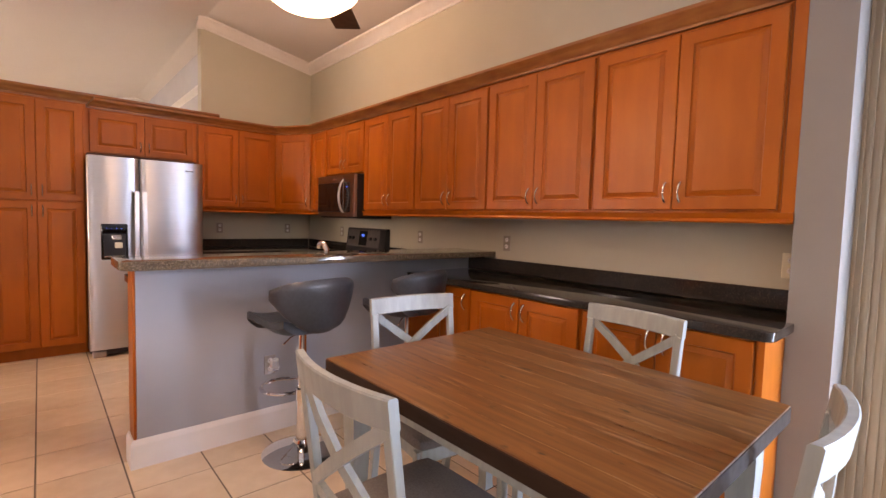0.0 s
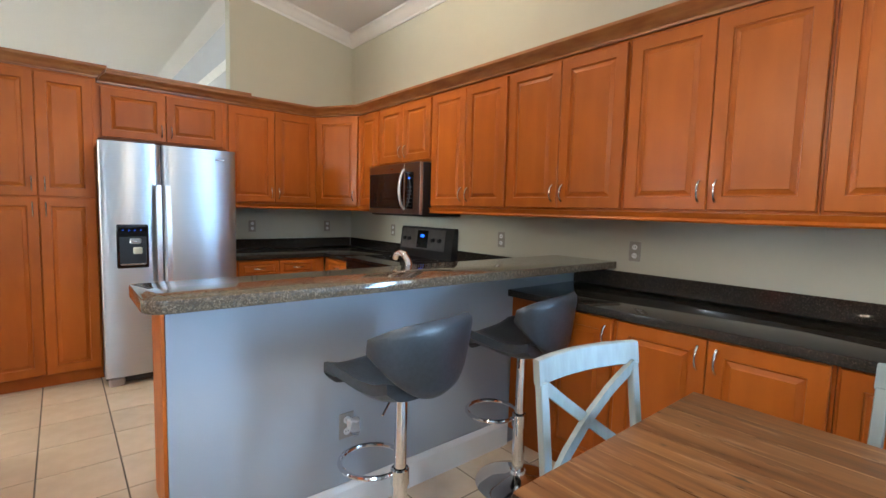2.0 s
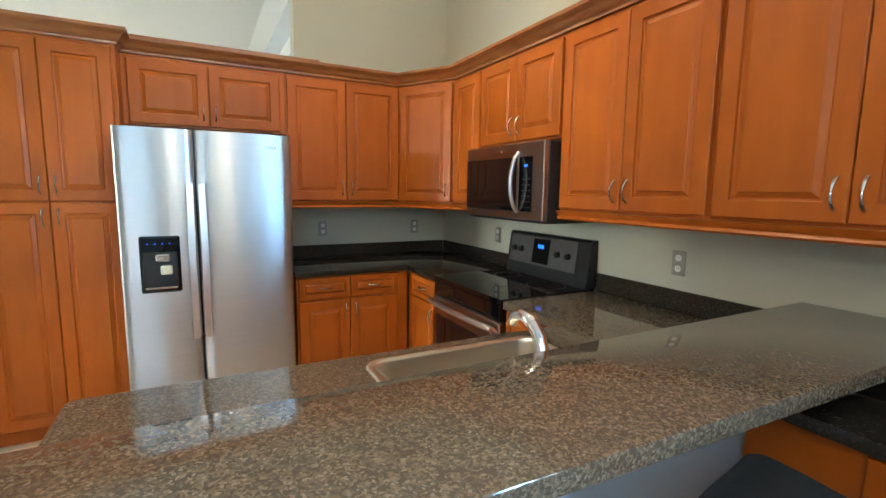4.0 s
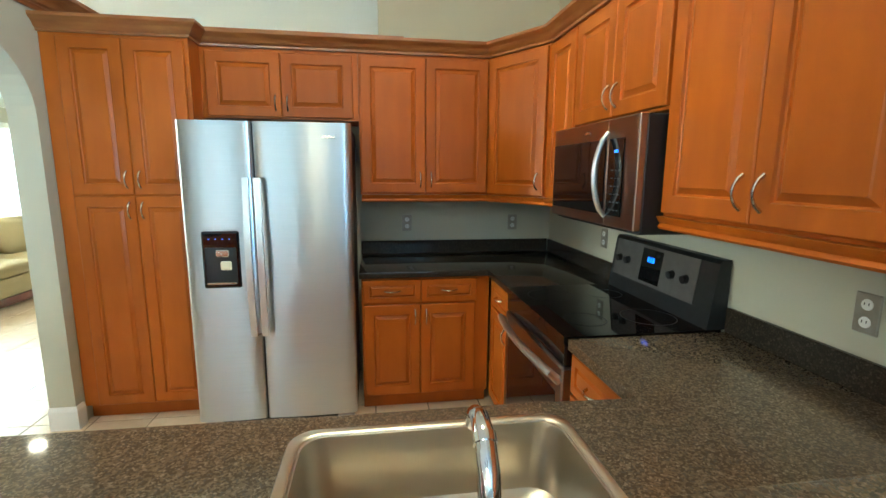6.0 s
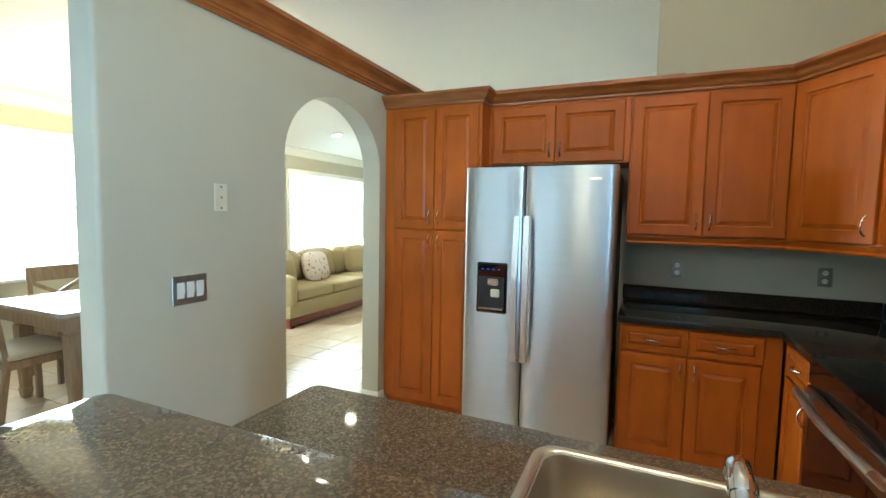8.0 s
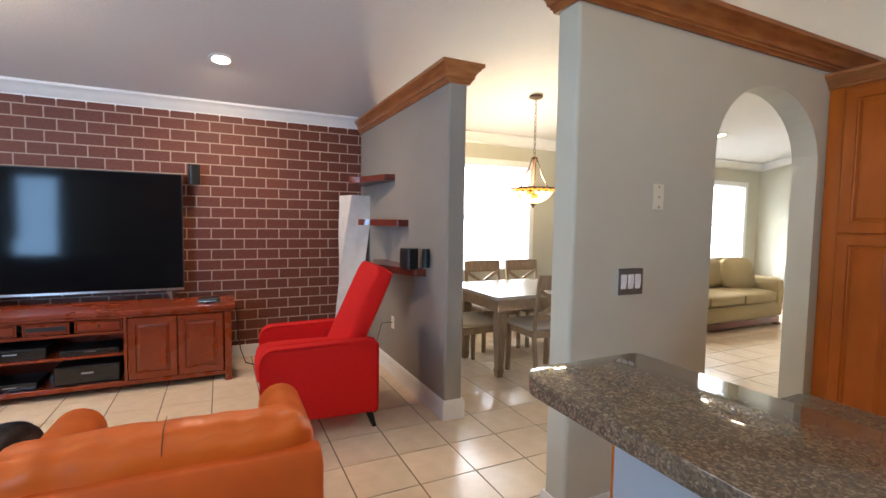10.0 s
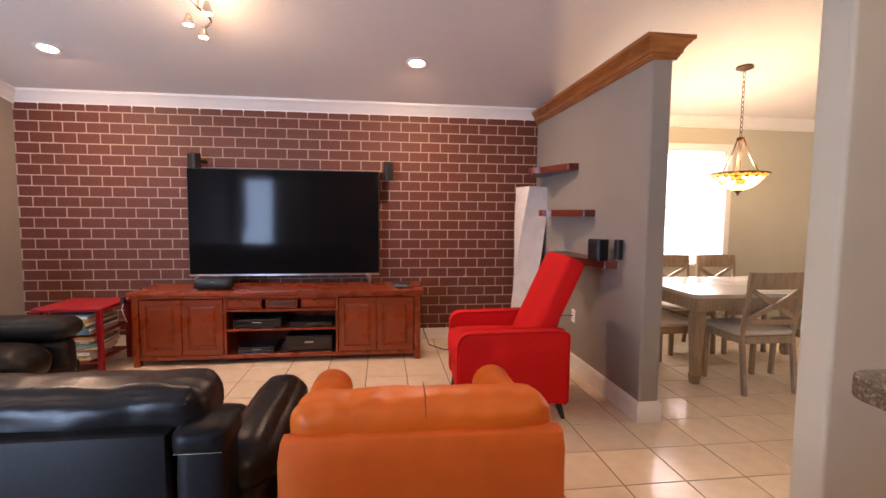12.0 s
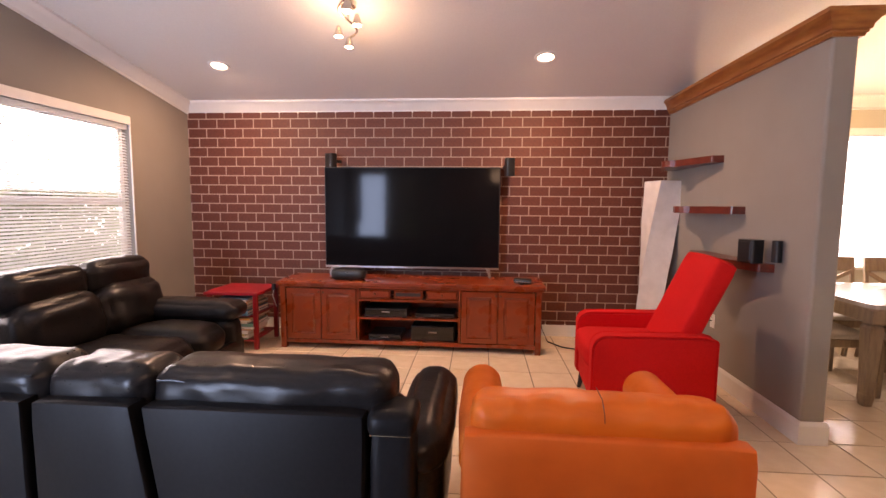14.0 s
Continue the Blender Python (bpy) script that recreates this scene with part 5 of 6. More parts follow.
def pendant():
    x, y, zc = -1.42, 7.02, ceil_z(-1.42)
    th = thing("pendant_lamp", (x, y, zc), "bronze chain pendant with a stained glass bowl over the dining table", "pendant lamp")
    part("canopy", lathe([(0, 0), (0.07, -0.0), (0.068, -0.02), (0.03, -0.035), (0, -0.04)], 28), BRONZE, th, "", True)
    top, rim = 2.08 - zc, 1.757 - zc
    n = 13
    for k in range(n):
        z0 = -0.04 + (top + 0.05) * k / n
        z1 = -0.04 + (top + 0.05) * (k + 1.25) / n
        c = (z0 + z1) / 2
        pts = [(0.012 * math.cos(a), 0, c + (z0 - z1) / 2 * math.sin(a)) for a in (2 * math.pi * j / 10 for j in range(10))]
        o = part("chain_link", tube(pts, 0.003, 5, close=True), BRONZE, th)
        o.matrix_basis = rotz(90 * (k % 2))
    part("finial", lathe([(0, top + 0.01), (0.03, top), (0.035, top - 0.02), (0.018, top - 0.05), (0.012, top - 0.2), (0.01, rim - 0.1), (0, rim - 0.1)], 20), BRONZE, th, "", True)
    for k in range(3):
        a = 2 * math.pi * k / 3 + 0.5
        part("rod", tube([(0.03 * math.cos(a), 0.03 * math.sin(a), top - 0.02), (0.10 * math.cos(a), 0.10 * math.sin(a), (top + rim) / 2 - 0.05), (0.17 * math.cos(a), 0.17 * math.sin(a), rim - 0.01)], 0.006, 6), BRONZE, th, "", True)
    # leaded bowl: an amber rim band over pale panes
    amber, pale = glow("amber_glass", (1.0, 0.42, 0.06), 1.7), glow("cream_glass", (1.0, 0.80, 0.42), 3.2)
    prof = [(0.235, 0.0), (0.212, -0.028), (0.182, -0.062), (0.14, -0.102), (0.085, -0.135), (0.03, -0.150)]
    part("rim", lathe([(0.243, 0.008), (0.248, 0.0), (0.235, -0.006), (0.23, 0.004)], 48, (0, 0, rim)), BRONZE, th, "", True)
    segs = 16
    for i in range(len(prof) - 1):
        (r0, z0), (r1, z1) = prof[i], prof[i + 1]
        for k in range(segs):
            a0, a1 = 2 * math.pi * (k + 0.04 + 0.5 * (i % 2)) / segs, 2 * math.pi * (k + 0.96 + 0.5 * (i % 2)) / segs
            bm = bmesh.new()
            e = 0.003
            vs = [bm.verts.new((r * math.cos(a), r * math.sin(a), rim + z)) for r, z, a in ((r0 - e, z0 - e * 0.5, a0), (r0 - e, z0 - e * 0.5, a1), (r1 + e, z1 + e * 0.5, a1), (r1 + e, z1 + e * 0.5, a0))]
            bm.faces.new(vs)
            part("glass_pane", bm, amber if i < 1 or (i < 3 and (k * 2 + i) % 3 == 0) else pale, th)
    part("lead_frame", lathe([(r * 0.992, z + 0.002) for r, z in prof], 48, (0, 0, rim)), BRONZE, th, "dark leading between the panes", True)
    part("bottom_knob", lathe([(0.03, -0.145), (0.032, -0.16), (0.012, -0.175), (0.008, -0.195), (0, -0.20)], 20, (0, 0, rim)), BRONZE, th, "", True)
    bulb("lamp_pendant", (x, y, 1.86), 80, (1.0, 0.80, 0.50), 0.07)


pendant()


# ---------------------------------------------------------------- windows with blinds
def window(name, axis, at, a0, a1, z0, z1, out, label, mullion=0.5, open_=42):
    """A framed window in an opening; out: +1 or -1, the way outdoors along the wall's normal."""
    th = thing(name, (at, (a0 + a1) / 2, z0) if axis == "x" else ((a0 + a1) / 2, at, z0), label, "window")
    tagged(th, kind="structure")
    w, h = a1 - a0, z1 - z0
    def bm_(u0, u1, v0, v1, q0, q1, bev=0.0):
        d0, d1 = sorted((v0 * out, v1 * out))
        return bx(d0, d1, u0, u1, q0, q1, bev) if axis == "x" else bx(u0, u1, d0, d1, q0, q1, bev)
    W, side = w / 2, 0.07 if axis == "x" else 0.012
    for nm, g in (("window_casing", (-W - side, W + side, -0.016, 0.0, h, h + 0.075)), ("window_casing", (-W - side, -W, -0.014, 0.0, 0.0, h)), ("window_casing", (W, W + side, -0.014, 0.0, 0.0, h)),
                  ("window_sill", (-W - side - 0.02, W + side + 0.02, -0.05, 0.02, -0.03, 0.0)),
                  ("window_frame", (-W, W, 0.07, 0.11, 0.0, 0.045)), ("window_frame", (-W, W, 0.07, 0.11, h - 0.045, h)), ("window_frame", (-W, -W + 0.045, 0.07, 0.11, 0.045, h - 0.045)), ("window_frame", (W - 0.045, W, 0.07, 0.11, 0.045, h - 0.045)),
                  ("window_frame", (-W + 0.045, W - 0.045, 0.075, 0.105, h * mullion - 0.025, h * mullion + 0.025))):
        part(nm, bm_(*g, 0.003), WHITE, th)
    for q0, q1 in ((0.046, h * mullion - 0.026), (h * mullion + 0.026, h - 0.046)):
        p = part("pane", bm_(-W + 0.046, W - 0.046, 0.088, 0.092, q0, q1), GLASS, th)
        p.visible_shadow = False
    bl = thing("window_blind", tuple(th.location), "white horizontal slat blind lowered over the window", "blind")
    part("headrail", bm_(-W + 0.01, W - 0.01, 0.008, 0.05, h - 0.045, h - 0.002, 0.003), BLIND, bl)
    part("bottom_rail", bm_(-W + 0.01, W - 0.01, 0.015, 0.045, 0.012, 0.03, 0.003), BLIND, bl)
    n = int((h - 0.09) / 0.026)
    for k in range(n):
        z = 0.045 + k * (h - 0.10) / n
        dy, dz = 0.0125 * math.cos(radians(open_)), 0.0125 * math.sin(radians(open_))
        bm = bmesh.new()
        o = [(0.03 - dy, z - dz), (0.03 - dy, z - dz + 0.0012), (0.03, z + 0.003), (0.03 + dy, z + dz + 0.0012), (0.03 + dy, z + dz), (0.03, z + 0.0018)]
        prism([(p * out, q) for p, q in o], "y" if axis == "x" else "x", -W + 0.012, W - 0.012, bm)
        part("slat", bm, BLIND, bl)
    for u in (-W + 0.15, 0.0, W - 0.15):
        part("ladder_cord", bm_(u - 0.001, u + 0.001, 0.014, 0.0155, 0.02, h - 0.04), BLIND, bl)
    return th


window("window_dining", "x", WX, *DW, -1, "white framed window of the dining room behind a lowered blind")
window("window_living", "x", WX, *LW, -1, "white framed window of the formal living room behind a lowered blind")
window("window_south", "y", SY, *SW, -1, "white framed window of the living room looking at a hedge", open_=34)

# sliding door with vertical vanes
sd = thing("door_slider", (EX, 1.535, 0), "white framed sliding glass door with vertical blinds gathered at its side", "door")
tagged(sd, kind="structure")
for nm, g in (("door_casing", (-0.02, 0.0, 0.915, 0.985, 0, 2.27)), ("door_casing", (-0.02, 0.0, -0.985, -0.915, 0, 2.27)), ("door_casing", (-0.02, 0.0, -0.915, 0.915, 2.2, 2.27)),
              ("door_frame", (0.03, 0.07, -0.91, -0.85, 0.0, 2.19)), ("door_frame", (0.03, 0.07, 0.85, 0.91, 0.0, 2.19)), ("door_frame", (0.03, 0.07, -0.05, 0.05, 0.0, 2.19)), ("door_frame", (0.03, 0.07, -0.85, 0.85, 2.12, 2.19)), ("door_sill", (0.0, 0.12, -0.91, 0.91, 0.0, 0.03))):
    part(nm, bx(*g, 0.003), WHITE, sd)
vb = thing("vertical_blind", (EX - 0.06, 2.425, 0), "beige vertical vane blind gathered beside the sliding door", "blind")
part("headrail", bx(-0.03, 0.03, -1.75, 0.22, 2.30, 2.345, 0.003), VANE, vb)
for k in range(19):
    b = part("vane", bx(-0.045, 0.045, -0.001, 0.001, 0.03, 2.30), VANE, vb)
    b.matrix_basis = Matrix.Translation((0, 0.20 - k * 0.028, 0)) @ rotz(random.uniform(45, 70))

# hedge outside the south window
def hedge(name, x0, x1, y0, y1, z1, n, label):
    rnd = random.Random(7)
    vs, fs = [], []
    for _ in range(n):
        face = rnd.random()
        x, y, z = rnd.uniform(x0, x1), y1 - rnd.random() ** 3 * (y1 - y0), rnd.uniform(-0.1, z1)
        if face < 0.2:
            z, y = z1 - rnd.random() ** 2 * 0.1, rnd.uniform(y0, y1)
        s = rnd.uniform(0.02, 0.05)
        a, b = Vector((rnd.gauss(0, 1), rnd.gauss(0, 1), rnd.gauss(0, 1))).normalized(), Vector((rnd.gauss(0, 1), rnd.gauss(0, 1), rnd.gauss(0, 1)))
        b = (b - a * b.dot(a)).normalized()
        c, i = Vector((x, y, z)), len(vs)
        vs += [c - a * s * 1.6, c + b * s * 0.6, c + a * s * 1.6, c - b * s * 0.6]
        fs.append((i, i + 1, i + 2, i + 3))
    me = bpy.data.meshes.new(name)
    me.from_pydata([tuple(v) for v in vs], [], fs)
    me.materials.append(LEAF)
    ob = new(name, me)
    return tagged(ob, label, "hedge", "", "stuff")


setting("backdrop_sky", bx(-14, 12, -9.05, -9.0, -0.1, 9), glow("overcast_sky", (0.82, 0.92, 1.0), 13), "bright overcast sky outside the south window")
hedge("hedge_south", -4.5, 3.0, -2.9, -2.1, 1.55, 42000, "clipped green hedge outside the living room window")
hedge("hedge_east", 8.0, 9.0, -2.0, 5.0, 1.9, 9000, "green shrubs beyond the sliding door")

# ---------------------------------------------------------------- living room
def console():
    x1, y0, y1, h = -1.85, 1.62, 4.20, 0.665
    d = 0.50
    th = thing("media_console", (x1, (y0 + y1) / 2, 0), "long reddish wooden media console with doors, drawers and open shelves", "cabinet", rz=90)
    W = (y1 - y0) / 2
    # local: x along the front, front faces -y
    part("top", bx(-W, W, -0.02, d + 0.02, h - 0.035, h, 0.006, seg=2), CONSOLE_WOOD, th, "polished console top")
    part("top_moulding", bx(-W + 0.015, W - 0.015, -0.008, d, h - 0.06, h - 0.036, 0.004), CONSOLE_WOOD, th)
    w = W - 0.04
    part("back", bx(-w, w, d - 0.015, d, 0.05, h - 0.06), CONSOLE_WOOD, th)
    part("bottom", bx(-w, w, 0.01, d - 0.016, 0.06, 0.085), CONSOLE_WOOD, th)
    for x in (-w, -0.50, 0.48, w - 0.02):
        part("upright", bx(x, x + 0.02, 0.006, d - 0.016, 0.0855, h - 0.061), CONSOLE_WOOD, th)
    for x in (-w - 0.01, w - 0.045):
        for y in (0.0, d - 0.055):
            part("foot", bx(x, x + 0.055, y, y + 0.055, 0.0, h - 0.061 if y == 0.0 else 0.0595, 0.003), CONSOLE_WOOD, th)
    part("plinth_rail", bx(-w + 0.046, w - 0.046, 0.004, 0.024, 0.055, 0.09, 0.002), CONSOLE_WOOD, th)
    for x0, x1_ in ((-w + 0.05, -0.505), (0.505, w - 0.05)):
        half = (x1_ - x0) / 2
        for i in (0, 1):
            dd = part("door", panel_bm(half - 0.006, h - 0.165, 0.018, 0.05), CONSOLE_WOOD, th, at=(x0 + i * half + 0.003, 0.018, 0.095))
            part("knob", lathe([(0, 0.018), (0.008, 0.016), (0.01, 0.008), (0.004, 0.0)], 12), BRONZE, dd).matrix_basis = Matrix.Translation((half - 0.025 if i == 0 else 0.02, -0.018, h - 0.20)) @ rotx(90)
    part("drawer_shelf", bx(-0.479, 0.479, 0.01, d - 0.017, h - 0.185, h - 0.165), CONSOLE_WOOD, th)
    for i, (a, b) in enumerate(((-0.475, -0.17), (-0.14, 0.14), (0.17, 0.475))):
        dd = part("drawer", panel_bm(b - a, 0.09, 0.014, 0.022), CONSOLE_WOOD, th, at=(a, 0.014, h - 0.157))
        if i != 1:
            part("knob", lathe([(0, 0.018), (0.008, 0.016), (0.01, 0.008), (0.004, 0.0)], 12), BRONZE, dd).matrix_basis = Matrix.Translation(((b - a) / 2, -0.014, 0.045)) @ rotx(90)
        else:
            part("slot", bx(0.02, b - a - 0.02, -0.016, -0.013, 0.03, 0.06), BLACK, dd, "dark slot")
    part("shelf", bx(-0.479, 0.479, 0.02, d - 0.017, 0.30, 0.318), CONSOLE_WOOD, th)

    def device(name, u0, u1, z0, z1, dd, label):
        t = thing(name, (x1 - 0.06, (y0 + y1) / 2 + (u0 + u1) / 2, z0), label, "electronics", rz=90)
        part("case", bx(-(u1 - u0) / 2, (u1 - u0) / 2, 0.0, dd, 0, z1 - z0, 0.004), BLACK, t)
        part("fascia", bx(-(u1 - u0) / 2 + 0.01, (u1 - u0) / 2 - 0.01, -0.003, -0.0002, 0.012, z1 - z0 - 0.012), BLACK_GLASS, t)
        part("display", bx(-0.04, 0.04, -0.004, -0.0032, (z1 - z0) * 0.55, (z1 - z0) * 0.65), STEEL_DARK, t)
    device("media_player", -0.44, -0.02, 0.3185, 0.40, 0.3, "black disc player on the console shelf")
    device("media_player", 0.06, 0.44, 0.3185, 0.36, 0.28, "slim black player on the console shelf")
    device("receiver", 0.02, 0.44, 0.0855, 0.235, 0.35, "black audio receiver on the lower console shelf")
    device("set_top_box", -0.40, -0.08, 0.0855, 0.14, 0.3, "low black box on the lower console shelf")


console()


def television():
    x, y0, y1, z0, z1 = -2.325, 1.945, 3.785, 0.74, 1.795
    th = thing("television", (x, (y0 + y1) / 2, 0.666), "large black flat-screen television standing on the console", "television", rz=90)
    W, h = (y1 - y0) / 2, 0.666
    part("housing", bx(-W, W, 0.012, 0.055, z0 - h, z1 - h, 0.004), BLACK, th)
    part("screen", bx(-W + 0.009, W - 0.009, 0.008, 0.0118, z0 - h + 0.022, z1 - h - 0.009), SCREEN, th, "dark glossy screen")
    part("bezel", bx(-W, W, 0.007, 0.0118, z0 - h, z0 - h + 0.02, 0.001), STEEL_DARK, th, "thin grey lower bezel")
    for s in (-1, 1):
        part("foot", prism([(s * W * 0.88 - 0.02, 0.08), (s * W * 0.88 + 0.02, 0.08), (s * W * 0.90 + 0.01, 0.001), (s * W * 0.90 - 0.01, 0.001)], "y", -0.10, 0.16), STEEL_DARK, th, "metal foot")


television()


def speaker(at, rz, size, label, bracket=0.0):
    th = thing("speaker", at, label, "speaker", "surround speakers", rz)
    w, d, h = size
    part("cabinet", prism(slab_outline([(-w / 2, -d), (w / 2, -d), (w / 2 * 0.75, 0), (-w / 2 * 0.75, 0)], (0.02, 0.02, 0.015, 0.015)), "z", 0, h), BLACK, th, "", True)
    part("grille", bx(-w / 2 + 0.02, w / 2 - 0.02, -d - 0.004, -d + 0.001, 0.012, h - 0.012, 0.003), BLACK, th, "dark grille")
    if bracket:
        part("bracket", bx(-0.015, 0.015, 0, bracket, h * 0.4, h * 0.6), BLACK, th)
    return th


speaker((-2.44, 2.02, 1.79), 60, (0.115, 0.09, 0.15), "small black speaker on the brick wall above the television", 0.09)
speaker((-2.44, 3.86, 1.71), 110, (0.10, 0.09, 0.185), "small black speaker on the brick wall beside the television", 0.09)
speaker((-0.81, 5.45, 1.0405), 10, (0.15, 0.10, 0.155), "black bookshelf speaker on the lowest wall shelf")
speaker((-0.655, 5.495, 1.06), 20, (0.06, 0.05, 0.14), "small black speaker mounted on the grey wall")
cs = thing("center_speaker", (-1.98, 2.30, 0.666), "black rounded centre speaker on the console", "speaker", rz=90)
part("cabinet", pad((0.34, 0.13, 0.115), 0.045, 6, 0, 0, 0, (0, 0, 0.058)), BLACK, cs, "", True)
part("logo", bx(-0.015, 0.015, -0.068, -0.065, 0.075, 0.082), NICKEL, cs)
tb = thing("tablet_dock", (-2.0, 4.0, 0.666), "small black and silver box on the console", "electronics", rz=80)
part("case", pad((0.17, 0.11, 0.045), 0.02, 4, 0, 0, 0, (0, 0, 0.023)), BLACK, tb, "", True)
part("silver_band", bx(-0.08, 0.08, -0.058, -0.054, 0.012, 0.02, 0.001), NICKEL, tb)
cd = thing("power_cord", (-2.3, 4.3, 0.0), "black power cord on the floor beside the console", "cord")
part("cord", tube([(-0.2, -0.08, 0.55), (-0.2, -0.06, 0.3), (-0.16, -0.04, 0.1), (0.0, 0.0, 0.006), (0.18, 0.12, 0.006), (0.25, 0.3, 0.006), (0.1, 0.5, 0.006)], 0.005, 6), BLACK, cd, "", True)

# wall shelves on the grey partition
for x0, x1, z in ((-2.36, -1.43, 1.765), (-2.03, -1.09, 1.36), (-1.66, -0.71, 0.985)):
    sh = thing("wall_shelf", ((x0 + x1) / 2, 5.505, z), "dark red-brown floating shelf on the grey wall", "shelf", "floating wall shelves")
    W = (x1 - x0) / 2
    o = slab_outline([(-W, -0.13), (-W + 0.42, -0.235), (W - 0.02, -0.09), (W, -0.001), (-W, -0.001)], (0.015, 0.10, 0.02, 0, 0))
    part("board", prism(o, "z", 0, 0.055), SHELF_WOOD, sh)

# paper floor lamp
fl = thing("floor_lamp", (-2.30, 5.33, 0), "tall twisted white rice-paper floor lamp against the brick wall", "floor lamp")
bm = bmesh.new()
prev = None
for k in range(25):
    z = 0.06 + 1.60 * k / 24
    lean = -0.05 + 0.11 * k / 24
    a, r = radians(10 + 50 * k / 24), 0.150 + 0.035 * k / 24
    cur = []
    for c in range(4):
        p, q = (Vector((r * math.cos(a + math.pi / 2 * (c + i)), r * math.sin(a + math.pi / 2 * (c + i)), z)) for i in (0, 1))
        for t in (0, 0.25, 0.5, 0.75):
            v = p.lerp(q, t)
            n = noise.noise(Vector((v.x * 14, v.y * 14, z * 4))) * 0.010
            cur.append(bm.verts.new((v.x * (1 + n * 4), v.y * (1 + n * 4) + lean, z)))
    if prev:
        for j in range(16):
            bm.faces.new((prev[j], prev[(j + 1) % 16], cur[(j + 1) % 16], cur[j]))
    prev = cur
part("shade", bm, PAPER, fl, "creased white paper shade")
part("base", bx(-0.10, 0.10, -0.15, 0.05, 0, 0.06, 0.004), BLACK, fl, "black base")
wr = thing("power_cord", (-1.44, 5.50, 0.48), "black power cord plugged into the wall outlet", "cord")
part("cord", tube([(0, 0, 0), (-0.02, -0.04, 0), (-0.14, -0.06, -0.03), (-0.2, -0.06, -0.12), (-0.35, -0.05, -0.3), (-0.6, -0.06, -0.475)], 0.004, 6), BLACK, wr, "", True)


# red recliner, facing -y
def recliner():
    th = thing("recliner", (-0.80, 4.69, 0), "bright red fabric recliner with slim padded arms and dark tapered legs", "armchair", rz=-4)
    for s in (-1, 1):
        x = s * 0.325
        o = slab_outline([(-0.37, 0.13), (0.37, 0.13), (0.37, 0.60), (0.30, 0.62), (-0.37, 0.60)], (0.03, 0.03, 0.03, 0.0, 0.09))
        bm = prism(o, "x", x - 0.055, x + 0.055)
        bmesh.ops.recalc_face_normals(bm, faces=bm.faces)
        bmesh.ops.bevel(bm, geom=[e for e in bm.edges if abs(e.verts[0].co.x - e.verts[1].co.x) < 1e-6], offset=0.014, segments=2, affect="EDGES")
        part("arm", bm, RED, th, "padded red arm panel", True)
        for k in (-1, 1):
            part("piping", tube([(x + k * 0.05, p[0] * 0.99, p[1]) for p in o[7:]], 0.005, 6), RED, th)
    part("seat", pad((0.54, 0.64, 0.17), 0.05, 7, 0.02, 0.003, 1, (0, -0.06, 0.42)), RED, th, "red seat cushion", True)
    part("front_panel", pad((0.54, 0.06, 0.24), 0.02, 5, 0.006, 0, 2, (0, -0.33, 0.26)), RED, th, "red foot-rest panel", True)
    part("underside", bx(-0.27, 0.27, -0.30, 0.33, 0.15, 0.30), RED, th)
    bm = pad((0.55, 0.14, 0.78), 0.035, 8, 0.012, 0.002, 3, (0, 0, 0), None, None)
    bmesh.ops.rotate(bm, cent=(0, 0, 0), matrix=Matrix.Rotation(radians(-24), 3, "X"), verts=bm.verts)
    bmesh.ops.translate(bm, vec=(0, 0.285, 0.712), verts=bm.verts)
    part("backrest", bm, RED, th, "tall red reclining back", True)
    for x in (-0.3, 0.3):
        for y, dy in ((-0.31, -0.03), (0.31, 0.05)):
            part("leg", tube([(x, y, 0.15), (x, y + dy, 0.0)], 0.02, 8, radii=[0.028, 0.015]), BLACK, th, "dark tapered wooden leg", True)


recliner()


def lean_edge(bm, y_from, y_to, shift, z0, z1):
    """Shears the end of a piece near y_to sideways, more so higher up."""
    for v in bm.verts:
        u = max(0.0, min(1.0, (v.co.y - y_from) / (y_to - y_from)))
        v.co.y += shift * u * max(-0.3, min(1.0, (v.co.z - z0) / (z1 - z0)))
    return bm


def gather(bm, c, w, z_top, x_back, depth=0.006, n=9):
    """Small puckers running over a cushion's top away from its seam."""
    for v in bm.verts:
        if v.co.z > z_top - 0.14:
            s = math.sin((v.co.y - c) / w * math.pi * n + 3 * noise.noise(Vector((v.co.x * 5, v.co.y * 5, 0))))
            v.co.z += depth * s * max(0.0, 1 - abs(v.co.x - x_back) / 0.14)
    return bm


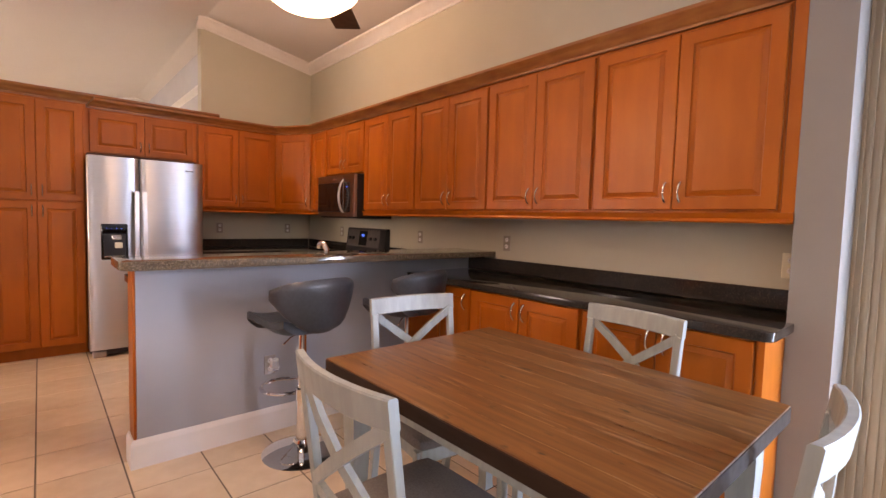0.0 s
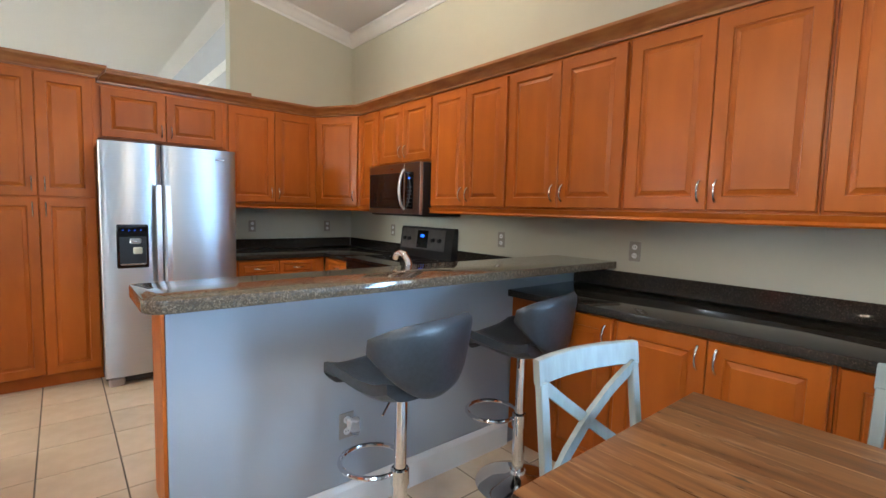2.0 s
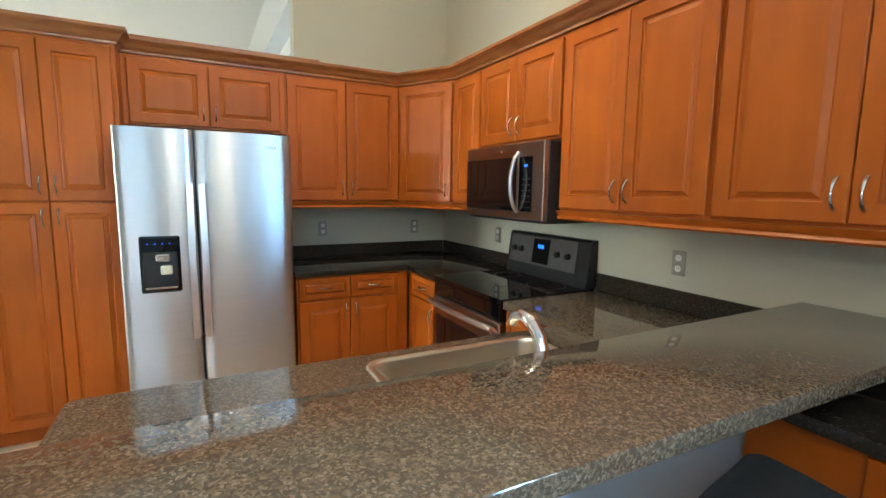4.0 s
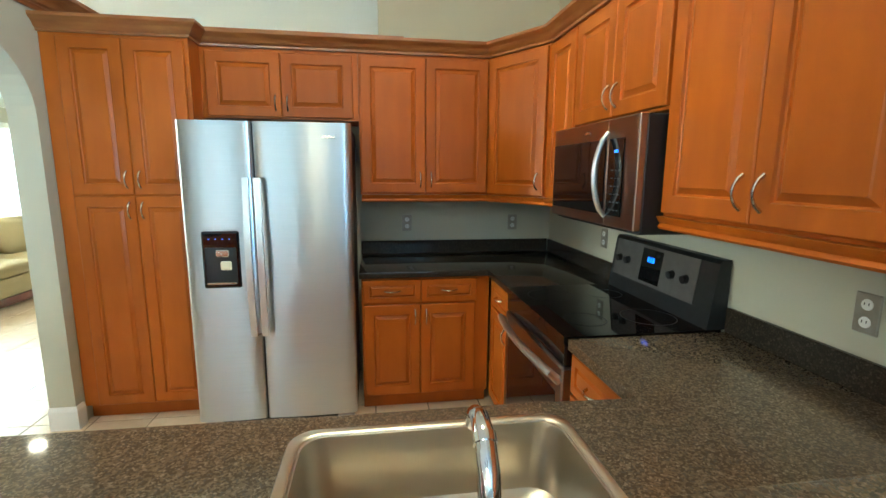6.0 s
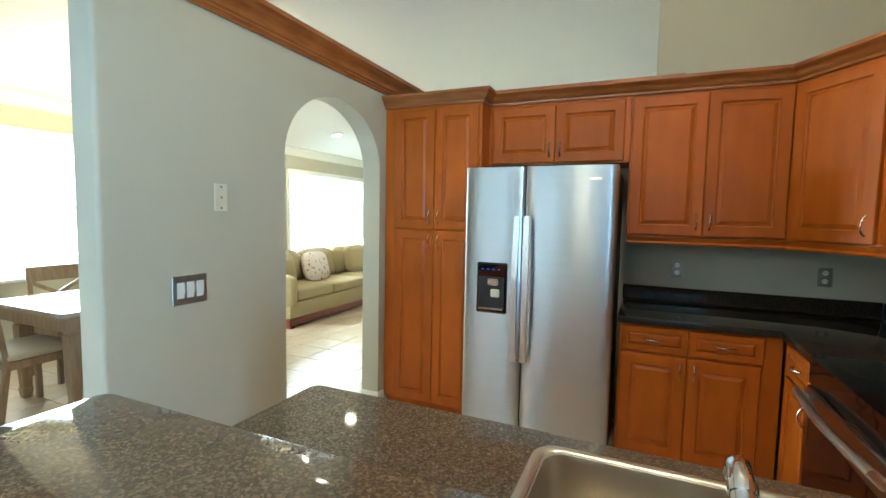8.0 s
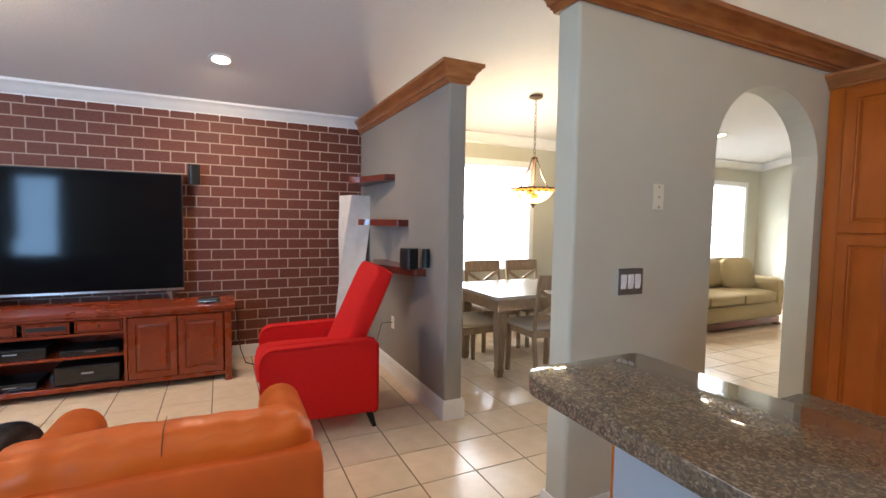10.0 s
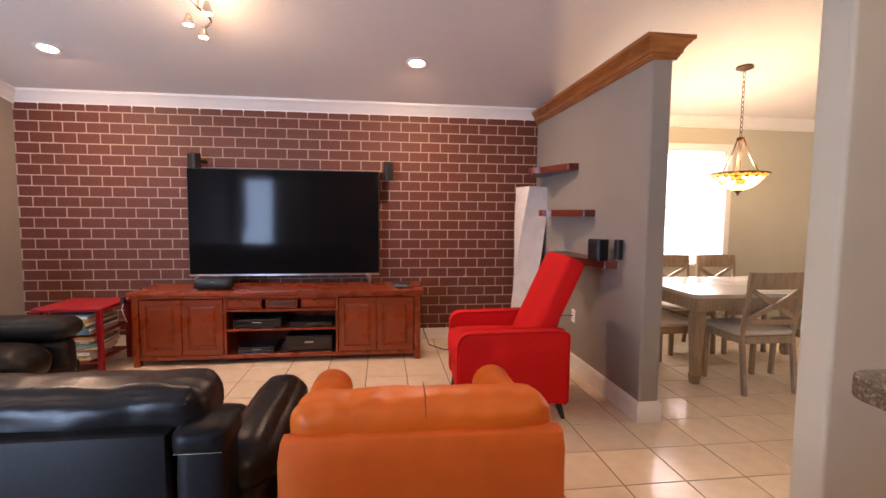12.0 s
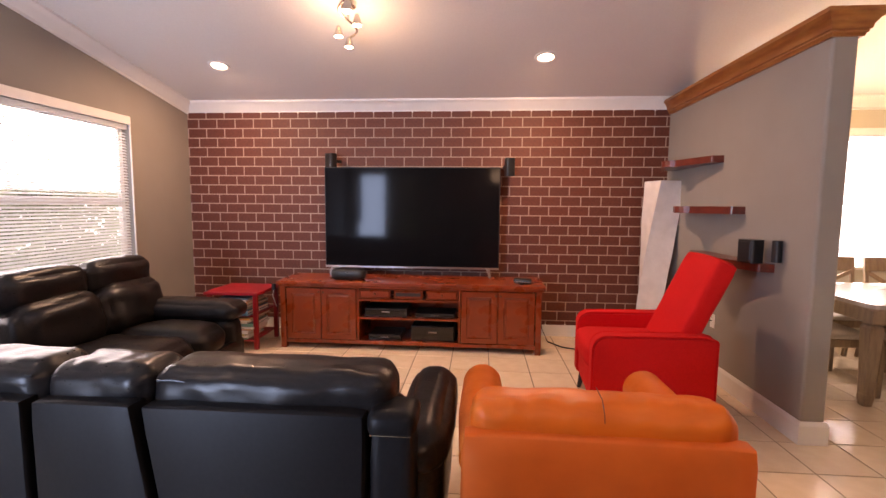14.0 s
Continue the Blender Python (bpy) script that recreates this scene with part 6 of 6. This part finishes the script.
def leather_sofa_back(th, y0, y1, x, low=0.0, high=0.0):
    """One seat's worth of sofa, its back to +x; low and high slant its panel's two edges."""
    w, c = y1 - y0, (y0 + y1) / 2
    p = pad((0.10, w - 0.016, 0.70), 0.018, 6, 0.003, 0.0, c * 7, (x - 0.05, c, 0.40))
    lean_edge(p, y1, y0, low, 0.3, 0.75)
    lean_edge(p, y0, y1, min(high, 0.01), 0.3, 0.75)
    part("back_panel", p, LEATHER_FLAT, th, "smooth black leather back panel", True)
    a, b = y0 + low - 0.008, y1 + high + 0.008
    w2, c2 = b - a, (a + b) / 2
    hc = pad((0.25, w2, 0.165), 0.06, 26, 0.008, 0.011, c * 5, (x - 0.19, c2, 0.765), freq=6)
    part("head_cushion", gather(hc, c2, w2, 0.85, x - 0.09, 0.0025, w2 * 22), LEATHER, th, "creased stuffed head cushion", True)
    part("cushion_seam", tube([(x - 0.071, a + 0.035 + (w2 - 0.07) * k / 14, 0.812 + 0.004 * math.sin(k * 2.1)) for k in range(15)], 0.004, 5), LEATHER, th, "", True)
    part("back_cushion", pad((0.22, w - 0.01, 0.40), 0.08, 10, 0.03, 0.012, c * 3, (x - 0.28, c, 0.54), freq=6), LEATHER, th, "", True)
    part("seat_cushion", pad((0.60, w - 0.01, 0.20), 0.07, 10, 0.03, 0.01, c * 9, (x - 0.62, c, 0.38), freq=5), LEATHER, th, "", True)
    part("front_panel", pad((0.06, w - 0.015, 0.28), 0.02, 4, 0, 0, 0, (x - 0.90, c, 0.19)), LEATHER_FLAT, th, "", True)


def near_sofa():
    th = thing("leather_sofa", (0.62, 2.0, 0), "black leather reclining sofa seen from behind, with creased head cushions", "sofa")
    X = 1.085 - 0.62
    for a, b, lo, hi in ((2.545, 3.225, -0.07, 0.055), (2.095, 2.525, 0.0, -0.07), (1.42, 2.075, 0, 0), (0.745, 1.40, 0, 0)):
        leather_sofa_back(th, a - 2.0, b - 2.0, X, lo, hi)
    for y, s in ((3.37, 1), (0.62, -1)):
        part("arm", pad((0.72, 0.16, 0.43), 0.07, 12, 0.015, 0.006, y, (X - 0.50, y - 2.0 + 0.005 * s, 0.345)), LEATHER, th, "padded black leather arm", True)
        part("arm_pad", pad((0.74, 0.19, 0.17), 0.08, 14, 0.02, 0.006, y + 3, (X - 0.50, y - 2.0 + 0.005 * s, 0.545)), LEATHER, th, "puffed arm top", True)
        e = y - 0.06 * s
        part("arm_end", pad((0.16, 0.135, 0.66), 0.02, 5, 0.004, 0.002, y, (X - 0.08, e - 2.0, 0.37)), LEATHER_FLAT, th, "black leather end panel", True)
        part("arm_cap", pad((0.17, 0.148, 0.075), 0.022, 5, 0.005, 0.002, y, (X - 0.08, e - 2.0, 0.722)), LEATHER_FLAT, th, "stitched cap of the end panel", True)
        part("stitching", tube([(X + 0.006, e - 2.0 - 0.065 + 0.013 * k, 0.695) for k in range(11)], 0.0016, 4), NICKEL, th, "pale stitching", True)
    part("base", bx(X - 0.88, X - 0.02, -1.25, 1.28, 0.03, 0.10), BLACK, th)
    for y in (-1.2, 0.0, 1.2):
        for x in (X - 0.8, X - 0.1):
            part("foot", lathe([(0.03, 0.03), (0.025, 0.0), (0, 0.0)], 12, (x, y, 0)), BLACK, th)


near_sofa()


def left_sofa():
    """The sofa under the south window, facing +y."""
    th = thing("leather_sofa", (-0.45, 1.2, 0), "black leather reclining sofa under the window with puffed cushions", "sofa", rz=-90)
    # local: back towards +x in leather_sofa_back, so the turn sets it towards -y
    X = 0.58
    for a, b in ((-0.75, -0.15), (-0.14, 0.46)):
        w, c = b - a, (a + b) / 2
        part("back_panel", pad((0.10, w, 0.72), 0.03, 5, 0, 0, 0, (X - 0.05, c, 0.40)), LEATHER, th, "", True)
        part("head_cushion", pad((0.20, w, 0.23), 0.08, 16, 0.02, 0.009, c * 5, (X - 0.13, c, 0.85), freq=6), LEATHER, th, "puffed head cushion", True)
        part("back_cushion", pad((0.24, w, 0.36), 0.10, 16, 0.035, 0.016, c * 3, (X - 0.23, c, 0.60), None, roty(10), 5), LEATHER, th, "creased back cushion", True)
        sa = max(a, -0.53)
        part("seat_cushion", pad((0.66, b - sa, 0.22), 0.09, 12, 0.03, 0.012, c * 9, (X - 0.66, (sa + b) / 2, 0.37), freq=4), LEATHER, th, "creased seat cushion", True)
        part("front_panel", pad((0.06, w, 0.26), 0.025, 4, 0, 0, 0, (X - 0.98, c, 0.17)), LEATHER, th, "", True)
    for c in (-0.665,):
        part("arm", pad((0.86, 0.22, 0.40), 0.08, 12, 0.02, 0.008, c, (X - 0.56, c, 0.29)), LEATHER, th, "black leather arm", True)
        part("arm_pad", pad((0.88, 0.27, 0.15), 0.07, 16, 0.02, 0.009, c + 2, (X - 0.59, c, 0.54)), LEATHER, th, "puffed arm top", True)
    part("base", bx(X - 0.95, X - 0.02, -0.95, 0.45, 0.0, 0.08), BLACK, th)
    return th


left_sofa()


def orange_chair():
    th = thing("leather_armchair", (0.72, 3.955, 0), "orange leather armchair seen from behind with rounded arms", "armchair", rz=-1)
    X, W = 0.435, 0.410
    part("back_shell", pad((0.09, 2 * W + 0.01, 0.665), 0.025, 8, 0.004, 0.002, 5, (X - 0.045, 0.0, 0.407)), ORANGE_FLAT, th, "smooth orange leather back", True)
    cush = pad((0.18, 0.775, 0.165), 0.055, 30, 0.006, 0.013, 3.3, (X - 0.13, 0.0, 0.738), freq=5)
    part("back_cushion", gather(cush, 0.0, 0.775, 0.838, X - 0.05, 0.0075, 15), ORANGE, th, "creased orange back cushion", True)
    part("cushion_seam", tube([(X - 0.037, 0.0, 0.69), (X - 0.035, 0.0, 0.75), (X - 0.043, 0.0, 0.80), (X - 0.08, 0, 0.834), (X - 0.16, 0, 0.838)], 0.0016, 5), SHELF_WOOD, th, "", True)
    for s in (-1, 1):
        part("inner_back", pad((0.16, 0.34, 0.34), 0.06, 8, 0.02, 0.008, s, (X - 0.19, s * 0.17, 0.56)), ORANGE, th, "", True)
        part("arm", pad((0.76, 0.12, 0.46), 0.05, 8, 0.006, 0.003, s * 4, (X - 0.46, s * 0.36, 0.32)), ORANGE, th, "orange leather arm", True)
        part("arm_roll", tube([(X - 0.82, s * 0.36, 0.575), (X - 0.80, s * 0.36, 0.585), (X - 0.45, s * 0.36, 0.59), (X - 0.14, s * 0.36, 0.585)], 0.09, 20, radii=[0.07, 0.088, 0.09, 0.07]), ORANGE, th, "rolled arm top", True)
    part("seat", pad((0.58, 0.58, 0.17), 0.06, 8, 0.025, 0.008, 6, (X - 0.53, 0, 0.38)), ORANGE, th, "", True)
    part("front_panel", pad((0.06, 0.60, 0.24), 0.02, 4, 0, 0, 0, (X - 0.80, 0, 0.20)), ORANGE, th, "", True)
    for x in (-0.78, -0.06):
        for y in (-0.34, 0.34):
            part("foot", lathe([(0.03, 0.09), (0.022, 0.0), (0, 0.0)], 12, (X + x, y, 0)), BLACK, th)


orange_chair()


def red_table():
    th = thing("side_table", (-1.98, 1.215, 0), "small red painted end table full of books", "side table", rz=90)
    W, D, H = 0.25, 0.24, 0.56
    part("top", bx(-W - 0.02, W + 0.02, -D - 0.02, D + 0.02, H - 0.03, H, 0.004), RED_PAINT, th)
    for x in (-W, W - 0.04):
        for y in (-D, D - 0.04):
            part("leg", bx(x, x + 0.04, y, y + 0.04, 0, H - 0.031, 0.003), RED_PAINT, th)
    for z in (0.08, 0.32):
        part("shelf", bx(-W + 0.041, W - 0.041, -D, D, z, z + 0.018), RED_PAINT, th)
    part("side_slats", bx(-W, -W + 0.012, -D + 0.041, D - 0.041, 0.06, 0.12), RED_PAINT, th)
    rnd = random.Random(4)
    cols = ((0.75, 0.72, 0.65), (0.08, 0.2, 0.3), (0.5, 0.08, 0.05), (0.1, 0.1, 0.1), (0.55, 0.45, 0.2), (0.8, 0.8, 0.8), (0.12, 0.3, 0.25), (0.6, 0.3, 0.1))
    mats = [mat("book_cover", c, None, 0.45, scale=20) for c in cols]
    for z0, n in ((0.0985, 12), (0.3385, 12)):
        z = z0
        for k in range(n):
            t = rnd.uniform(0.014, 0.032)
            if z + t > z0 + (0.185 if z0 > 0.2 else 0.215):
                break
            b = thing("book", (-1.98 + 0.07, 1.235 + rnd.uniform(-0.01, 0.01), z), "closed book lying in a stack on the red table shelf", "book", "books on the red table", rz=90 + rnd.uniform(-5, 5))
            w, d = rnd.uniform(0.13, 0.185), rnd.uniform(0.17, 0.205)
            m = mats[rnd.randrange(len(mats))]
            part("cover", bx(-w, w, -d, d, 0, 0.003), m, b)
            part("cover", bx(-w, w, -d, d, t - 0.003, t), m, b)
            part("spine", bx(-w, w, -d - 0.002, -d + 0.001, 0, t), m, b)
            part("page_block", bx(-w + 0.003, w - 0.003, -d + 0.0015, d - 0.003, 0.0035, t - 0.0035), WHITE, b)
            part("title_bar", bx(-w * 0.6, w * 0.5, -d - 0.003, -d - 0.0021, t * 0.35, t * 0.65), mats[(mats.index(m) + 3) % 8], b)
            z += t + 0.0006


red_table()

# ---------------------------------------------------------------- dining room
def dining_table():
    x0, x1, y0, y1, h = -1.80, -0.815, 6.21, 7.96, 0.765
    th = thing("dining_table", ((x0 + x1) / 2, (y0 + y1) / 2, 0), "weathered oak dining table with stout tapered legs", "table")
    W, L = (x1 - x0) / 2, (y1 - y0) / 2
    o = slab_outline([(-W, -L), (W, -L), (W, L), (-W, L)], (0.05,) * 4, 3)
    part("tabletop", prism(o, "z", h - 0.03, h), mat("pale_tabletop", (0.48, 0.43, 0.37), (0.4, 0.35, 0.3), 0.18, scale=5, stretch=(6, 1, 1), coat=0.3), th, "pale glossy tabletop")
    part("top_edge", prism([(x * 0.985, y * 0.99) for x, y in o], "z", h - 0.045, h - 0.0305), OAK_GREY, th)
    part("apron", bx(-W + 0.05, W - 0.05, -L + 0.05, L - 0.05, h - 0.14, h - 0.0455, 0.003), OAK_GREY, th)
    for sx in (-1, 1):
        for sy in (-1, 1):
            bm = bmesh.new()
            prof = [(0.042, h - 0.142), (0.045, 0.60), (0.038, 0.59), (0.046, 0.57), (0.042, 0.4), (0.029, 0.09), (0.034, 0.08), (0.034, 0.06), (0.026, 0.0)]
            loops = [[bm.verts.new((sx * (W - 0.17) + i * r, sy * (L - 0.15) + j * r, z)) for i, j in ((-1, -1), (1, -1), (1, 1), (-1, 1))] for r, z in prof]
            for A, B in zip(loops, loops[1:]):
                for k in range(4):
                    bm.faces.new((A[k], A[(k + 1) % 4], B[(k + 1) % 4], B[k]))
            bm.faces.new(loops[0]); bm.faces.new(loops[-1][::-1])
            part("leg", bm, OAK_GREY, th, "turned square leg")


dining_table()
dg, dl = "chairs round the dining table", "weathered oak cross-back dining chair"
d0 = cross_chair((-0.66, 6.55, 0), -90, OAK_GREY, LINEN, dl + " near the open floor", dg, 0.955, 0.48, 0.13, 0.03, 0.47)
d0.matrix_basis = pose(-0.92, 6.78, 0, 0, 0, -90)
for x, y, r, w in ((-0.92, 7.42, -90, "at the far end of the table"), (-1.92, 6.86, 90, "in front of the window"), (-1.92, 7.42, 92, "beside the window"), (-1.31, 6.20, 181, "at the head of the table")):
    tagged(copy_thing(d0, pose(x, y, 0, 0, 0, r)), dl + " " + w)


def tan_sofa():
    th = thing("fabric_sofa", (-1.72, 10.15, 0), "tan fabric sofa with loose cushions under the window", "sofa", rz=90)
    # local front faces -y, x along the length
    W = 1.25
    part("base", pad((2 * W, 0.86, 0.22), 0.03, 4, 0, 0, 0, (0, 0, 0.23)), TAN, th, "", True)
    part("plinth", bx(-W + 0.02, W - 0.02, -0.40, 0.40, 0.03, 0.115), SHELF_WOOD, th, "dark wooden plinth")
    for x in (-W + 0.06, W - 0.06):
        for y in (-0.38, 0.36):
            part("foot", bx(x - 0.04, x + 0.04, y - 0.04, y + 0.04, 0, 0.03), SHELF_WOOD, th)
        s = math.copysign(1, x)
        part("arm", pad((0.17, 0.88, 0.42), 0.07, 6, 0.01, 0, 0, (s * (W - 0.07), 0, 0.46)), TAN, th, "", True)
    part("back", pad((2 * W - 0.05, 0.2, 0.55), 0.06, 6, 0.01, 0, 0, (0, 0.34, 0.56)), TAN, th, "", True)
    for k in range(3):
        x = (k - 1) * 0.735
        part("seat_cushion", pad((0.73, 0.68, 0.16), 0.05, 7, 0.02, 0.003, k, (x, -0.10, 0.41)), TAN, th, "tan seat cushion", True)
        part("back_cushion", pad((0.70, 0.19, 0.42), 0.07, 8, 0.04, 0.004, k + 5, (x, 0.19, 0.69), None, rotx(-10)), TAN, th, "tan back cushion", True)
    c = thing("throw_pillow", (-1.68, 9.86, 0.49), "white and red patterned square pillow on the sofa", "pillow", rz=80)
    part("cover", pad((0.40, 0.13, 0.38), 0.05, 8, 0.03, 0, 0, (0, 0, 0.20), None, rotx(-18)), PILLOW, c, "", True)
    for x, y, r in ((-1.70, 10.95, 70), (-1.7, 9.2, 100)):
        c = thing("throw_pillow", (x, y, 0.49), "plain tan square pillow on the sofa", "pillow", rz=r)
        part("cover", pad((0.44, 0.14, 0.42), 0.05, 8, 0.04, 0, 0, (0, 0, 0.215), None, rotx(-15)), TAN, c, "", True)


tan_sofa()

ch2 = thing("phone_charger", (-1.86, 1.60, 0.60), "small black and white charger plugged beside the console", "charger")
part("plug", bx(-0.02, 0.02, -0.03, 0.0, -0.03, 0.03, 0.005), BLACK, ch2)
part("cord", tube([(0, -0.015, -0.03), (0.0, -0.03, -0.08), (0.0, -0.015, -0.13), (-0.02, 0.0, -0.2)], 0.003, 5), SWITCH, ch2, "white cord", True)

# ---------------------------------------------------------------- floor tiles and bricks
def pieces(name, boxes, parent, limit, near, material, bevel, label):
    """Boxes (x0, x1, y0, y1, z0, z1): the nearest ones as parts, the rest joined."""
    boxes.sort(key=lambda b: (Vector(((b[0] + b[1]) / 2, (b[2] + b[3]) / 2, (b[4] + b[5]) / 2)) - near).length)
    meshes = {}
    rest = bmesh.new()
    rb = None
    for i, (x0, x1, y0, y1, z0, z1) in enumerate(boxes):
        key = (round(x1 - x0, 4), round(y1 - y0, 4), round(z1 - z0, 4))
        c = ((x0 + x1) / 2, (y0 + y1) / 2, (z0 + z1) / 2)
        if key not in meshes:
            bm = bx(-key[0] / 2, key[0] / 2, -key[1] / 2, key[1] / 2, -key[2] / 2, key[2] / 2, bevel)
            me = bpy.data.meshes.new(name)
            bm.to_mesh(me)
            bm.free()
            me.materials.append(material)
            meshes[key] = me
        me = meshes[key]
        if i < limit:
            ob = new(name, me)
            ob.parent, ob.location = parent, c
        else:
            n = len(rest.verts)
            me2 = me.copy()
            me2.transform(Matrix.Translation(c))
            rest.from_mesh(me2)
            bpy.data.meshes.remove(me2)
    if rest.verts:
        me = bpy.data.meshes.new(name + "_rest")
        rest.to_mesh(me)
        me.materials.append(material)
        ob = new(name + "_rest", me)
        ob.parent = parent
        tagged(ob, label, "", "", "stuff")
    rest.free()


floor_ob = bpy.data.objects["floor"]
P, G, ox, oy = 0.3405, 0.0035, -0.038, 5.043
tiles = []
i0, i1, j0, j1 = math.floor((WX - ox) / P), math.ceil((EX - ox) / P), math.floor((SY - oy) / P), math.ceil((NY - oy) / P)
for i in range(i0, i1):
    for j in range(j0, j1):
        x0, x1, y0, y1 = max(WX, ox + i * P + G), min(EX, ox + (i + 1) * P - G), max(SY, oy + j * P + G), min(NY, oy + (j + 1) * P - G)
        if x1 - x0 > 0.02 and y1 - y0 > 0.02:
            tiles.append((x0, x1, y0, y1, -0.01, 0.0))
pieces("tile", tiles, floor_ob, 300, Vector((0.8, 5.3, 0)), TILE, 0.0015, "beige ceramic floor tiles")

bw = setting("wall_brick_veneer", bx(WX + 0.0005, WX + 0.010, SY, 5.504, 0.0, EAVE - 0.09), MORTAR, "red-brown brick veneer with pale joints")
BP, BH, J = 0.2089, 0.1028, 0.011
bricks = []
r = 0
z = 2.336
while z > -0.09:
    y = (0.466 if r % 2 else 0.553) - BP
    zt = z + BH - J
    while y < 5.504:
        a, b = max(SY + 0.001, y), min(5.503, y + BP - J)
        if b - a > 0.015:
            bricks.append((WX + 0.004, WX + 0.013, a, b, max(z, 0.001), min(zt, EAVE - 0.095)))
        y += BP
    z -= BH
    r += 1
pieces("brick", bricks, bw, 300, Vector((-2.5, 3.3, 1.4)), BRICK, 0.0015, "red-brown bricks")
